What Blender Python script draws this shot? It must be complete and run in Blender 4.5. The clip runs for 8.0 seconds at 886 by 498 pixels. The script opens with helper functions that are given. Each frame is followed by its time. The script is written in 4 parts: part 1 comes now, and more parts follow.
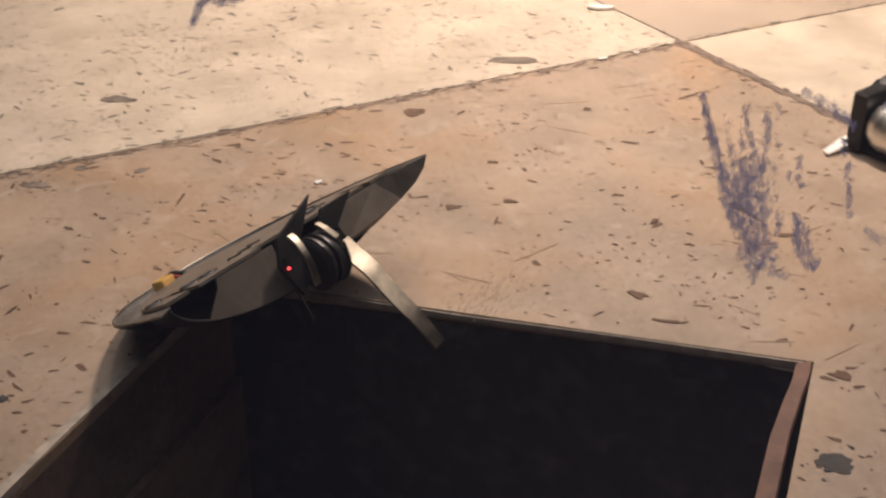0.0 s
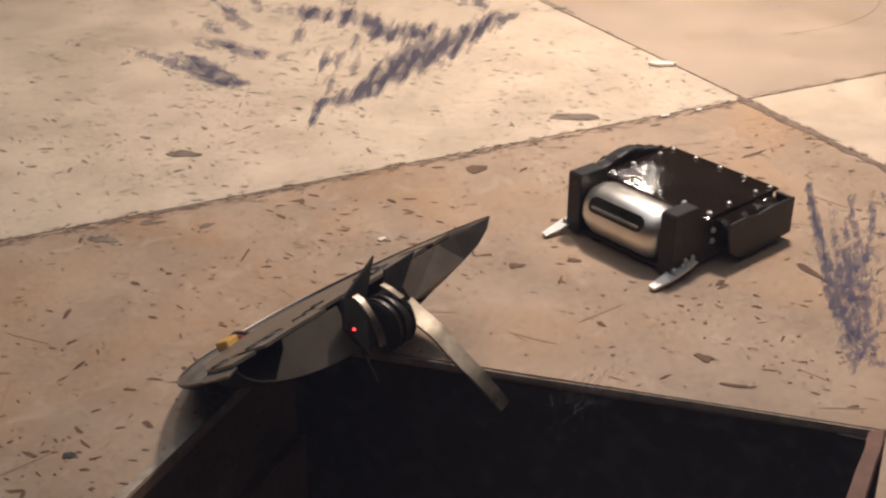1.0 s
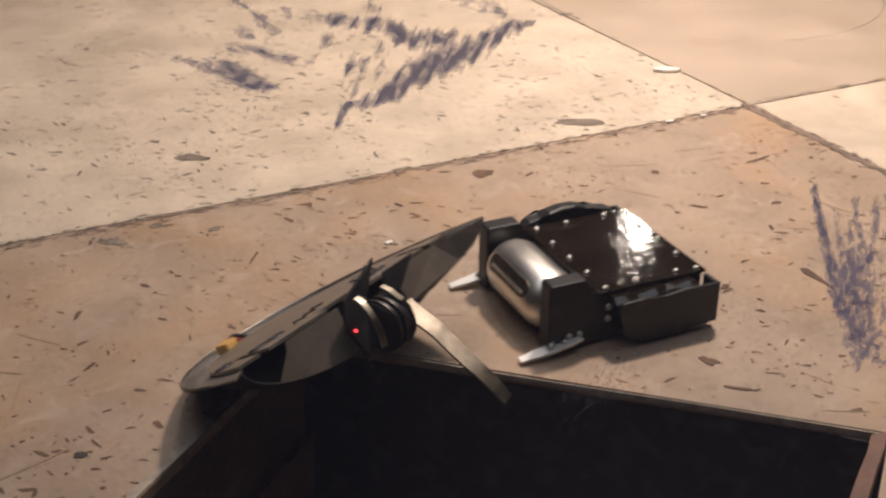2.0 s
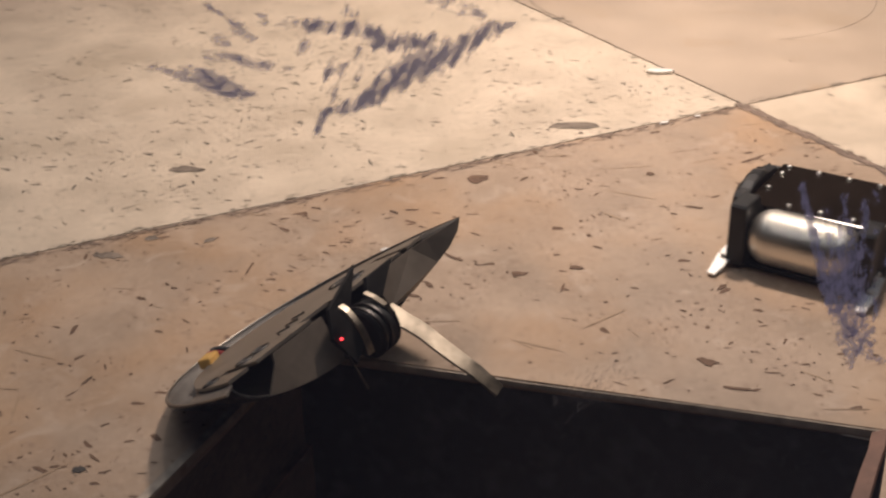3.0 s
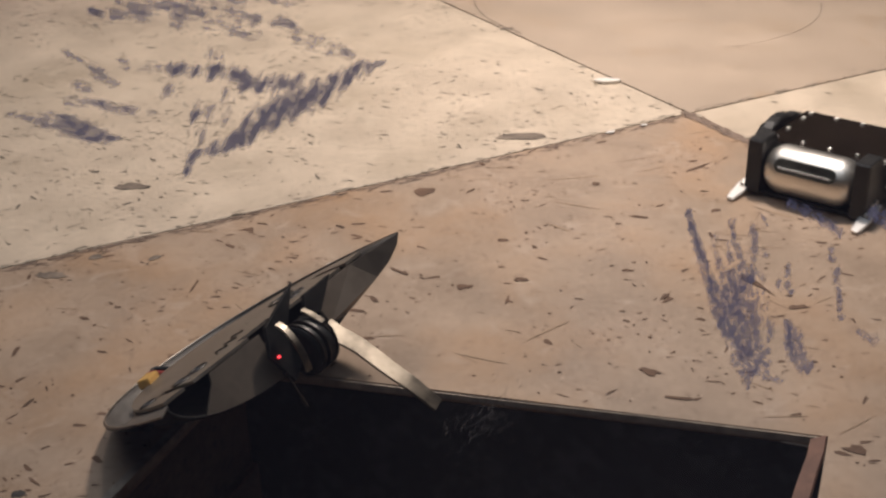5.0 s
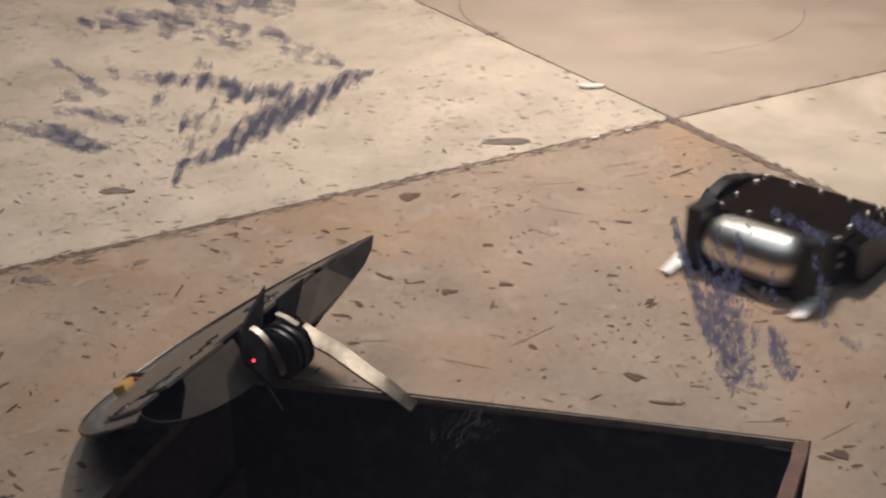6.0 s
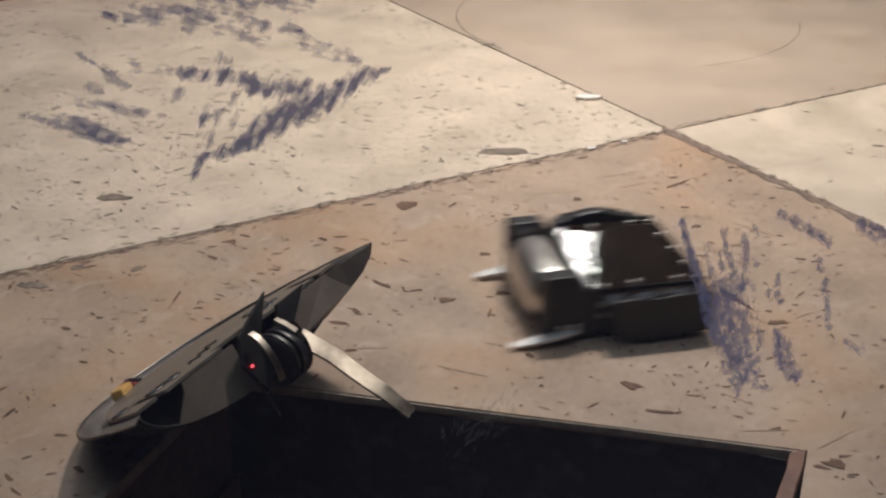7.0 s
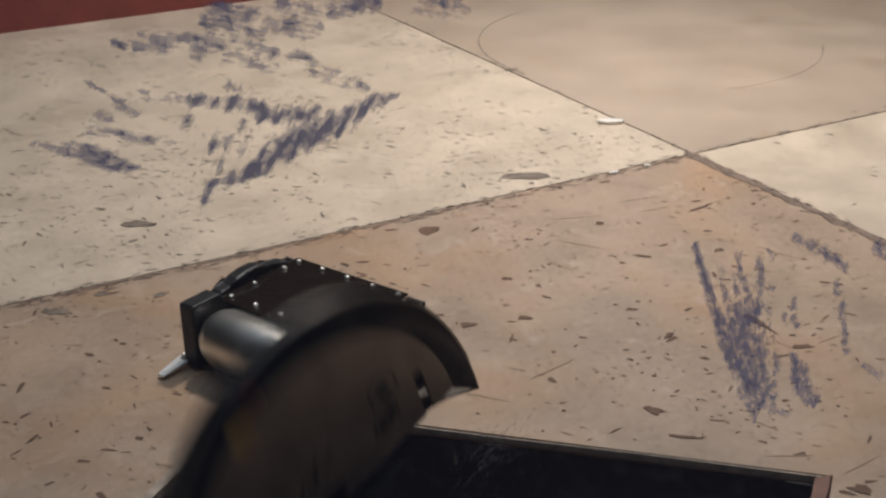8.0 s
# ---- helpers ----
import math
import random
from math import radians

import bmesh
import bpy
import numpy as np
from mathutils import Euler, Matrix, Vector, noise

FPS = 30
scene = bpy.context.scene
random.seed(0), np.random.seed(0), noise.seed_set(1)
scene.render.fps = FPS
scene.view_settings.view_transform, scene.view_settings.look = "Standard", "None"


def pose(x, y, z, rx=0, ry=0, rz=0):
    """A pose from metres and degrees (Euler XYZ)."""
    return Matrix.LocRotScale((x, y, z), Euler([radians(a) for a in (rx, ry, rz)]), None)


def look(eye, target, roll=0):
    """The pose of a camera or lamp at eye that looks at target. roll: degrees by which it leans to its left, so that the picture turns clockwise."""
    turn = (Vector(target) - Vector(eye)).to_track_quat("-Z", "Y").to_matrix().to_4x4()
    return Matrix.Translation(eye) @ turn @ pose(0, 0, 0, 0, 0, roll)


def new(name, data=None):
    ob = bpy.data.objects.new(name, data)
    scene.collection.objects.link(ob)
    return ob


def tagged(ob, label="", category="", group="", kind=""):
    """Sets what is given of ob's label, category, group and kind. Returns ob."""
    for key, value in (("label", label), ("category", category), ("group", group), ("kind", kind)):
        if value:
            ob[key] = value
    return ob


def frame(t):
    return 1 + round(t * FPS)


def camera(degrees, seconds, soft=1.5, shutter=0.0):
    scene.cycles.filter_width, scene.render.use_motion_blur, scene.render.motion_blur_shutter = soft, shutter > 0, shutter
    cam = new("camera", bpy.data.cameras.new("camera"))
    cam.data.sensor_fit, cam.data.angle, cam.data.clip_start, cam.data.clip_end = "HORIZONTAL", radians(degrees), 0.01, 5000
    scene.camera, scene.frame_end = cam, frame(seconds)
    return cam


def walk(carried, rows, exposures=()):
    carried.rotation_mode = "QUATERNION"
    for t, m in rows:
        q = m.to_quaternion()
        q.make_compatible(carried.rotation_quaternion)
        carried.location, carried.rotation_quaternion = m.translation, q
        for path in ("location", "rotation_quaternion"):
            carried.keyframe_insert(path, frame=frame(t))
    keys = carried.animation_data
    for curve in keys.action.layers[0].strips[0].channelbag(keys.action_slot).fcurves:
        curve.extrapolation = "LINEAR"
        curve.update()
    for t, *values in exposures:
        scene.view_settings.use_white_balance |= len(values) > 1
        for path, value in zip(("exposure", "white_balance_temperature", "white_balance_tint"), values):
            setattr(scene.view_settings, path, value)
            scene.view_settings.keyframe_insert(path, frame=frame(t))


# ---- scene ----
cam = camera(38.8, 8.0, 2.4, 0.55)
PATH = [
    (0, (0.745, -1.685, 1.094), (0.351, 0.009, 0.108), 0.9),
    (0.2, (0.735, -1.689, 1.095), (0.364, 0.009, 0.105), 0.5),
    (0.4, (0.745, -1.683, 1.112), (0.381, 0.019, 0.128), -0.1),
    (0.5, (0.746, -1.673, 1.118), (0.383, 0.043, 0.156), 0.1),
    (0.7, (0.721, -1.682, 1.131), (0.326, 0.048, 0.211), 0.6),
    (0.8, (0.711, -1.683, 1.133), (0.285, 0.040, 0.211), 0.5),
    (1, (0.714, -1.678, 1.112), (0.236, 0.031, 0.189), 0.3),
    (2.3, (0.712, -1.703, 1.12), (0.228, 0.009, 0.205), 0.4),
    (2.5, (0.712, -1.7, 1.114), (0.229, 0.012, 0.198), 0.2),
    (3, (0.718, -1.694, 1.116), (0.234, 0.022, 0.21), -0.8),
    (3.5, (0.742, -1.681, 1.118), (0.261, 0.042, 0.223), -1.7),
    (4, (0.745, -1.668, 1.116), (0.252, 0.048, 0.215), -1.2),
    (4.5, (0.756, -1.675, 1.136), (0.279, 0.05, 0.244), -1.2),
    (4.7, (0.758, -1.68, 1.129), (0.304, 0.05, 0.232), -1.2),
    (6, (0.757, -1.684, 1.133), (0.347, 0.058, 0.241), -0.6),
    (6.5, (0.748, -1.691, 1.131), (0.347, 0.059, 0.248), 0.1),
    (7, (0.749, -1.695, 1.129), (0.349, 0.059, 0.254), 0.0),
    (7.5, (0.749, -1.692, 1.126), (0.348, 0.061, 0.251), -0.0),
    (7.7, (0.749, -1.692, 1.126), (0.348, 0.061, 0.251), -0.0),
    (7.8, (0.7535, -1.6925, 1.128), (0.314, 0.065, 0.272), -0.4),
    (7.9, (0.755, -1.693, 1.129), (0.313, 0.067, 0.285), -0.6),
    (8, (0.756, -1.693, 1.129), (0.313, 0.068, 0.29), -0.8),
]
walk(cam, [(t, look(eye, target, roll)) for t, eye, target, roll in PATH], [(0, 0.16, 6850, 12), (0.5, 0.24, 6850, 12), (1, 0.02, 6800, 12), (2.5, 0.08, 6750, 12), (3.2, -0.08, 6800, 12), (4.5, -0.2, 6500, 10), (6.5, -0.2, 5980, 4), (7.8, -0.18, 5850, 3), (8, -0.34, 5880, 3)])

# ---- world and lamps ----
# The arena's grid: u runs along the long seam, v across it; their origin is where the seams cross.
CROSS = Vector((0.646, 1.386, 0.0))
TURN = 41.9
GRID = pose(CROSS.x, CROSS.y, 0, 0, 0, TURN)
V_NEAR, V_FAR, U_LOW, U_HIGH = -1.866, 2.12, -2.4, 2.4
V_SEAM = -0.008


def seam_u(v):
    """Where the cross seam runs: it leans a little against the grid."""
    return -0.012 - 0.034 * v


world = bpy.data.worlds.new("hall")
scene.world = world
world.use_nodes = True
world.node_tree.nodes["Background"].inputs[0].default_value = (0.88, 0.86, 0.90, 1)
world.node_tree.nodes["Background"].inputs[1].default_value = 0.42
scene.view_settings.exposure = 0.0


def lamp(name, eye, target, power, size, colour, spread=180):
    data = bpy.data.lights.new(name, "AREA")
    data.energy, data.size, data.color, data.shape = power, size, colour, "SQUARE"
    data.spread = radians(spread)
    ob = new(name, data)
    ob.matrix_world = look(eye, target)
    return ob


lamp("arena_light", (0.55, 1.75, 3.4), (0.5, 1.85, 0), 57, 0.35, (1.0, 0.85, 0.745), 100)
lamp("arena_light", (-0.7, 2.1, 3.4), (0.1, 1.6, 0), 19, 0.35, (1.0, 0.853, 0.755))
# cool, soft lighting of the hall under its ceiling
lamp("hall_light", (0, 0, 4.9), (0, 0.001, 0), 78, 5.0, (0.82, 0.89, 1.0))
lamp("arena_light", (-0.15, 6.6, 3.05), (0.2, 1.2, 0), 12, 0.11, (1.0, 0.88, 0.78))


# ---- materials ----
def material(name, colour, rough=0.6, metal=0.0, vary=0.25, scale=8.0, fine=90.0, bump=0.15, spec=0.5, dirt=None, stretch=(1, 1, 1), coat=0.0, specks=None):
    """A surface with variation at two scales, optional dirt of another colour, and fine relief."""
    m = bpy.data.materials.new(name)
    m.use_nodes = True
    n, l = m.node_tree.nodes, m.node_tree.links
    b = n["Principled BSDF"]
    b.inputs["Metallic"].default_value = metal
    b.inputs["Specular IOR Level"].default_value = spec
    b.inputs["Coat Weight"].default_value = coat
    co = n.new("ShaderNodeTexCoord")
    mp = n.new("ShaderNodeMapping")
    mp.inputs["Scale"].default_value = stretch
    l.new(co.outputs["Object"], mp.inputs["Vector"])
    big, small = n.new("ShaderNodeTexNoise"), n.new("ShaderNodeTexNoise")
    for node, s, d in ((big, scale, 5), (small, fine, 3)):
        node.inputs["Scale"].default_value = s
        node.inputs["Detail"].default_value = d
        l.new(mp.outputs[0], node.inputs["Vector"])
    add = n.new("ShaderNodeMath")
    add.operation = "MULTIPLY_ADD"
    add.inputs[1].default_value = 0.35
    l.new(small.outputs[0], add.inputs[0])
    l.new(big.outputs[0], add.inputs[2])
    ramp = n.new("ShaderNodeValToRGB")
    lo = [c * (1 - vary) for c in colour]
    hi = [min(1, c * (1 + vary)) for c in colour]
    ramp.color_ramp.elements[0].position, ramp.color_ramp.elements[0].color = 0.45, (*lo, 1)
    ramp.color_ramp.elements[1].position, ramp.color_ramp.elements[1].color = 0.9, (*hi, 1)
    l.new(add.outputs[0], ramp.inputs[0])
    out = ramp.outputs[0]
    if dirt:
        tint, s, low, high = dirt
        d = n.new("ShaderNodeTexNoise")
        d.inputs["Scale"].default_value, d.inputs["Detail"].default_value = s, 6
        l.new(mp.outputs[0], d.inputs["Vector"])
        r = n.new("ShaderNodeMapRange")
        r.inputs["From Min"].default_value, r.inputs["From Max"].default_value = low, high
        l.new(d.outputs[0], r.inputs["Value"])
        mix = n.new("ShaderNodeMix")
        mix.data_type = "RGBA"
        l.new(r.outputs[0], mix.inputs[0])
        l.new(out, mix.inputs[6])
        mix.inputs[7].default_value = (*tint, 1)
        out = mix.outputs[2]
    for tint, s, low, high in specks or ():
        d = n.new("ShaderNodeTexNoise")
        d.inputs["Scale"].default_value, d.inputs["Detail"].default_value, d.inputs["Distortion"].default_value = s, 3, 0.8
        l.new(mp.outputs[0], d.inputs["Vector"])
        r = n.new("ShaderNodeMapRange")
        r.inputs["From Min"].default_value, r.inputs["From Max"].default_value, r.inputs["To Max"].default_value = low, high, 0.7
        l.new(d.outputs[0], r.inputs["Value"])
        mix = n.new("ShaderNodeMix")
        mix.data_type = "RGBA"
        l.new(r.outputs[0], mix.inputs[0])
        l.new(out, mix.inputs[6])
        mix.inputs[7].default_value = (*tint, 1)
        out = mix.outputs[2]
    l.new(out, b.inputs["Base Color"])
    rr = n.new("ShaderNodeMapRange")
    rr.inputs["To Min"].default_value, rr.inputs["To Max"].default_value = max(0.03, rough - 0.12), min(1, rough + 0.12)
    l.new(big.outputs[0], rr.inputs["Value"])
    l.new(rr.outputs[0], b.inputs["Roughness"])
    if bump:
        bp = n.new("ShaderNodeBump")
        bp.inputs["Strength"].default_value, bp.inputs["Distance"].default_value = bump, 0.002
        l.new(add.outputs[0], bp.inputs["Height"])
        l.new(bp.outputs[0], b.inputs["Normal"])
    return m


def glowing(name, colour, strength):
    m = material(name, colour)
    b = m.node_tree.nodes["Principled BSDF"]
    b.inputs["Emission Color"].default_value = (*colour, 1)
    b.inputs["Emission Strength"].default_value = strength
    return m


def clear(name, amount):
    """Clear plastic sheet: see-through, with a faint gloss that grows towards grazing angles."""
    m = bpy.data.materials.new(name)
    m.use_nodes = True
    n, l = m.node_tree.nodes, m.node_tree.links
    n.remove(n["Principled BSDF"])
    tr, gl, mix, lw, mul = n.new("ShaderNodeBsdfTransparent"), n.new("ShaderNodeBsdfGlossy"), n.new("ShaderNodeMixShader"), n.new("ShaderNodeLayerWeight"), n.new("ShaderNodeMath")
    tr.inputs["Color"].default_value = (0.985, 0.985, 0.99, 1)
    gl.inputs["Roughness"].default_value = 0.05
    mul.operation, mul.inputs[1].default_value = "MULTIPLY", amount
    l.new(lw.outputs["Facing"], mul.inputs[0])
    l.new(mul.outputs[0], mix.inputs[0])
    l.new(tr.outputs[0], mix.inputs[1])
    l.new(gl.outputs[0], mix.inputs[2])
    haze, veil = n.new("ShaderNodeBsdfTranslucent"), n.new("ShaderNodeMixShader")
    haze.inputs["Color"].default_value = (0.6, 0.66, 1.0, 1)
    veil.inputs[0].default_value = 0.017
    l.new(mix.outputs[0], veil.inputs[1])
    l.new(haze.outputs[0], veil.inputs[2])
    l.new(veil.outputs[0], n["Material Output"].inputs["Surface"])
    return m


def smear(name, colour, cover):
    """Matt rubbed-off marks, thin enough that light from behind shines through them."""
    m = bpy.data.materials.new(name)
    m.use_nodes = True
    n, l = m.node_tree.nodes, m.node_tree.links
    n.remove(n["Principled BSDF"])
    tl, df, tr, body, mix = n.new("ShaderNodeBsdfTranslucent"), n.new("ShaderNodeBsdfDiffuse"), n.new("ShaderNodeBsdfTransparent"), n.new("ShaderNodeMixShader"), n.new("ShaderNodeMixShader")
    tl.inputs["Color"].default_value = df.inputs["Color"].default_value = (*colour, 1)
    body.inputs[0].default_value, mix.inputs[0].default_value = 0.75, cover
    l.new(df.outputs[0], body.inputs[1])
    l.new(tl.outputs[0], body.inputs[2])
    l.new(tr.outputs[0], mix.inputs[1])
    l.new(body.outputs[0], mix.inputs[2])
    l.new(mix.outputs[0], n["Material Output"].inputs["Surface"])
    return m


def rubbed_film(name, colour, cover, ang, ribs):
    """A thin film rubbed on in streaks along one direction, thinning out towards its borders; ribs: how strongly it is hatched."""
    m = smear(name, colour, cover)
    n, l = m.node_tree.nodes, m.node_tree.links
    mix = n["Material Output"].inputs["Surface"].links[0].from_node
    co, turn, stretch = n.new("ShaderNodeTexCoord"), n.new("ShaderNodeMapping"), n.new("ShaderNodeMapping")
    turn.inputs["Rotation"].default_value = (0, radians(ang), 0)
    stretch.inputs["Scale"].default_value = (0.2, 1, 1)
    l.new(co.outputs["Object"], turn.inputs["Vector"])
    l.new(turn.outputs[0], stretch.inputs["Vector"])
    streak, cloud, wave, thick = n.new("ShaderNodeTexNoise"), n.new("ShaderNodeTexNoise"), n.new("ShaderNodeTexWave"), n.new("ShaderNodeAttribute")
    streak.inputs["Scale"].default_value, streak.inputs["Detail"].default_value = 620, 3
    cloud.inputs["Scale"].default_value, cloud.inputs["Detail"].default_value = 210, 4
    wave.bands_direction = "Z"
    wave.inputs["Scale"].default_value, wave.inputs["Distortion"].default_value, wave.inputs["Detail Scale"].default_value = 42, 1.6, 3.0
    thick.attribute_name = "thickness"
    l.new(stretch.outputs[0], streak.inputs["Vector"])
    l.new(turn.outputs[0], cloud.inputs["Vector"])
    l.new(turn.outputs[0], wave.inputs["Vector"])
    total = None
    for socket, gain, shift in ((thick.outputs["Fac"], 2.0, -0.72), (streak.outputs[0], 3.0, -1.5), (cloud.outputs[0], 3.6, -1.8), (wave.outputs["Fac"], ribs, -0.5 * ribs)):
        add = n.new("ShaderNodeMath")
        add.operation = "MULTIPLY_ADD"
        add.inputs[1].default_value, add.inputs[2].default_value = gain, shift
        l.new(socket, add.inputs[0])
        if total:
            both = n.new("ShaderNodeMath")
            l.new(total, both.inputs[0])
            l.new(add.outputs[0], both.inputs[1])
            total = both.outputs[0]
        else:
            total = add.outputs[0]
    r = n.new("ShaderNodeMapRange")
    r.inputs["From Min"].default_value, r.inputs["From Max"].default_value, r.inputs["To Max"].default_value = -0.35, 1.5, cover
    l.new(total, r.inputs["Value"])
    l.new(r.outputs[0], mix.inputs[0])
    return m


M_FLOOR_NEAR = material("floor_paint_tan", (0.43, 0.318, 0.228), 0.46, vary=0.2, scale=5, fine=60, dirt=((0.45, 0.252, 0.115), 2.4, 0.47, 0.8), bump=0.25, specks=(((0.30, 0.20, 0.14), 30, 0.62, 0.8), ((0.58, 0.46, 0.36), 14, 0.58, 0.85), ((0.25, 0.16, 0.11), 85, 0.60, 0.78), ((0.56, 0.42, 0.31), 140, 0.58, 0.75)))
M_FLOOR_TOP = material("floor_paint_beige", (0.465, 0.366, 0.278), 0.46, vary=0.12, scale=4, fine=60, dirt=((0.45, 0.33, 0.22), 1.6, 0.52, 0.9), bump=0.2, specks=(((0.38, 0.30, 0.22), 22, 0.60, 0.85), ((0.34, 0.26, 0.19), 80, 0.60, 0.78), ((0.58, 0.46, 0.36), 120, 0.58, 0.75), ((0.40, 0.29, 0.19), 7, 0.58, 0.8)))
M_FLOOR_FAR = material("floor_paint_cream", (0.62, 0.51, 0.39), 0.46, vary=0.16, scale=5, fine=60, dirt=((0.45, 0.36, 0.26), 3.1, 0.52, 0.85), bump=0.25, specks=(((0.40, 0.34, 0.26), 26, 0.60, 0.8), ((0.72, 0.61, 0.47), 12, 0.58, 0.85), ((0.34, 0.28, 0.21), 75, 0.60, 0.78), ((0.76, 0.65, 0.51), 130, 0.58, 0.75)))
M_GROOVE = material("groove_dirt", (0.17, 0.125, 0.09), 0.9)
M_GRIME = material("brown_grime", (0.23, 0.165, 0.125), 0.8, vary=0.35, scale=20)
M_PIT = material("pit_black_board", (0.018, 0.0185, 0.023), 0.5, vary=0.5, scale=14, dirt=((0.085, 0.082, 0.09), 16, 0.5, 0.8))
M_PIT_SCUFF = material("pit_scuff", (0.048, 0.046, 0.05), 0.6, vary=0.5, scale=30)
M_PIT_BROWN = material("pit_brown_board", (0.2, 0.135, 0.10), 0.7, vary=0.4, scale=6)
M_RUST = material("rusty_edging", (0.22, 0.12, 0.085), 0.7, vary=0.35, scale=20)
M_EDGE = material("worn_wood_edge", (0.46, 0.38, 0.30), 0.8, vary=0.3, scale=30)
M_RED = material("red_painted_board", (0.22, 0.05, 0.04), 0.5, vary=0.2)
M_HALL = material("dark_hall", (0.06, 0.055, 0.055), 0.9)
M_BLACK = material("black_plastic", (0.021, 0.020, 0.019), 0.44, vary=0.4, scale=25, fine=200, bump=0.14, spec=0.36, dirt=((0.06, 0.052, 0.045), 30, 0.55, 0.85))
M_COVER = material("smoked_cover", (0.020, 0.014, 0.010), -0.06, vary=0.3, scale=9, bump=0.42, coat=0.3)
M_STEEL = material("brushed_steel", (0.40, 0.365, 0.32), 0.42, metal=1.0, vary=0.2, scale=10, fine=150, stretch=(1, 14, 1), bump=0.08)
M_ALLOY = material("bright_alloy", (0.82, 0.81, 0.78), 0.5, metal=0.55, vary=0.1, scale=20)
M_POLISH = material("polished_steel", (0.78, 0.75, 0.69), 0.38, metal=1.0, vary=0.1, scale=10, bump=0.03)
M_RIM = material("grey_rim_steel", (0.17, 0.155, 0.138), 0.5, metal=0.5, vary=0.3, scale=12, fine=140, bump=0.08)
M_PLATE = material("worn_steel_plate", (0.40, 0.365, 0.315), 0.42, metal=0.88, vary=0.25, scale=14, fine=120, bump=0.12, dirt=((0.16, 0.14, 0.12), 9, 0.6, 0.85))
M_DARKSTEEL = material("dark_steel", (0.10, 0.095, 0.09), 0.4, metal=1.0, vary=0.3, scale=12)
M_CLAW = material("claw_steel", (0.30, 0.262, 0.21), 0.33, metal=1.0, vary=0.5, scale=16)
# Brown base colour stands in for the tan floor mirrored in the panels.
M_FRONT = material("floor_reflecting_steel", (0.21, 0.175, 0.14), 0.4, metal=0.35, vary=0.25, scale=10)
# Darker than the drum steel, to stand in for shade inside the slot.
M_SLOT = material("shaded_slot_steel", (0.17, 0.16, 0.13), 0.4, metal=1.0, vary=0.3, scale=30)
M_RUBBER = material("black_rubber", (0.018, 0.018, 0.018), 0.6)
M_ORANGE = material("orange_plastic", (0.72, 0.42, 0.12), 0.5)
M_REDWIRE = material("red_wire", (0.35, 0.04, 0.03), 0.5)
M_CHIP = material("white_plastic_chip", (0.8, 0.76, 0.7), 0.6)
M_LED = glowing("red_led", (1.0, 0.05, 0.06), 3.5)
M_CLEAR = clear("clear_panel", 0.06)
SMEAR_COLOUR = (0.38, 0.405, 0.70)
M_SMEAR = {ang: rubbed_film("blue_grey_smear", SMEAR_COLOUR, 0.9, ang, ribs) for ang, ribs in ((58, 0.8), (-18, 0.3), (-70, 0.25), (-42, 0.25))}
M_SMEAR_PALE = smear("grey_smear", (0.55, 0.53, 0.55), 0.22)
M_SCAR = material("brown_gouge", (0.15, 0.088, 0.055), 0.8, vary=0.4, scale=15)
M_NICK = material("grey_nick", (0.235, 0.20, 0.155), 0.8, vary=0.4, scale=15)
M_STAIN = material("dark_stain", (0.06, 0.052, 0.045), 0.7, vary=0.4, scale=40)
M_STAIN_PALE = material("pale_stain", (0.19, 0.15, 0.115), 0.7, vary=0.5, scale=40)
M_FADED = material("faded_scratch", (0.40, 0.28, 0.18), 0.7, vary=0.2)


# ---- building helpers ----
def mesh_of(name, bm, mat, smooth=False):
    me = bpy.data.meshes.new(name)
    bm.normal_update()
    bm.to_mesh(me)
    bm.free()
    me.materials.append(mat)
    if smooth:
        me.shade_smooth()
    return me


def part(name, bm, mat, parent=None, label="", smooth=False):
    ob = new(name, mesh_of(name, bm, mat, smooth))
    if parent is not None:
        ob.parent = parent
    if label:
        tagged(ob, label)
    return ob


def thing(name, m, label, category, kind="", group=""):
    ob = new(name)
    ob.matrix_world = m
    return tagged(ob, label, category, group, kind)


def box(lo, hi, bevel=0.0, bm=None, m=None):
    bm = bm or bmesh.new()
    before = set(bm.verts)
    size = [h - l for l, h in zip(lo, hi)]
    mid = [(h + l) / 2 for l, h in zip(lo, hi)]
    r = bmesh.ops.create_cube(bm, size=1, matrix=(m or Matrix()) @ Matrix.Translation(mid) @ Matrix.Diagonal((*size, 1)))
    if bevel:
        edges = list({e for v in r["verts"] for e in v.link_edges})
        bmesh.ops.bevel(bm, geom=edges, offset=bevel, segments=2, profile=0.5, affect="EDGES")
    return bm


def prism(points, z0, z1, bevel=0.0, bm=None, m=None):
    """A slab with the outline of (x, y) points, from z0 to z1."""
    bm = bm or bmesh.new()
    low = [bm.verts.new((x, y, z0)) for x, y in points]
    high = [bm.verts.new((x, y, z1)) for x, y in points]
    k = len(points)
    faces = [bm.faces.new(low[::-1]), bm.faces.new(high)]
    faces += [bm.faces.new((low[i], low[(i + 1) % k], high[(i + 1) % k], high[i])) for i in range(k)]
    if bevel:
        edges = [e for f in faces[:2] for e in f.edges]
        bmesh.ops.bevel(bm, geom=edges, offset=bevel, segments=2, profile=0.5, affect="EDGES")
    if m is not None:
        bmesh.ops.transform(bm, matrix=m, verts=bm.verts)
    return bm


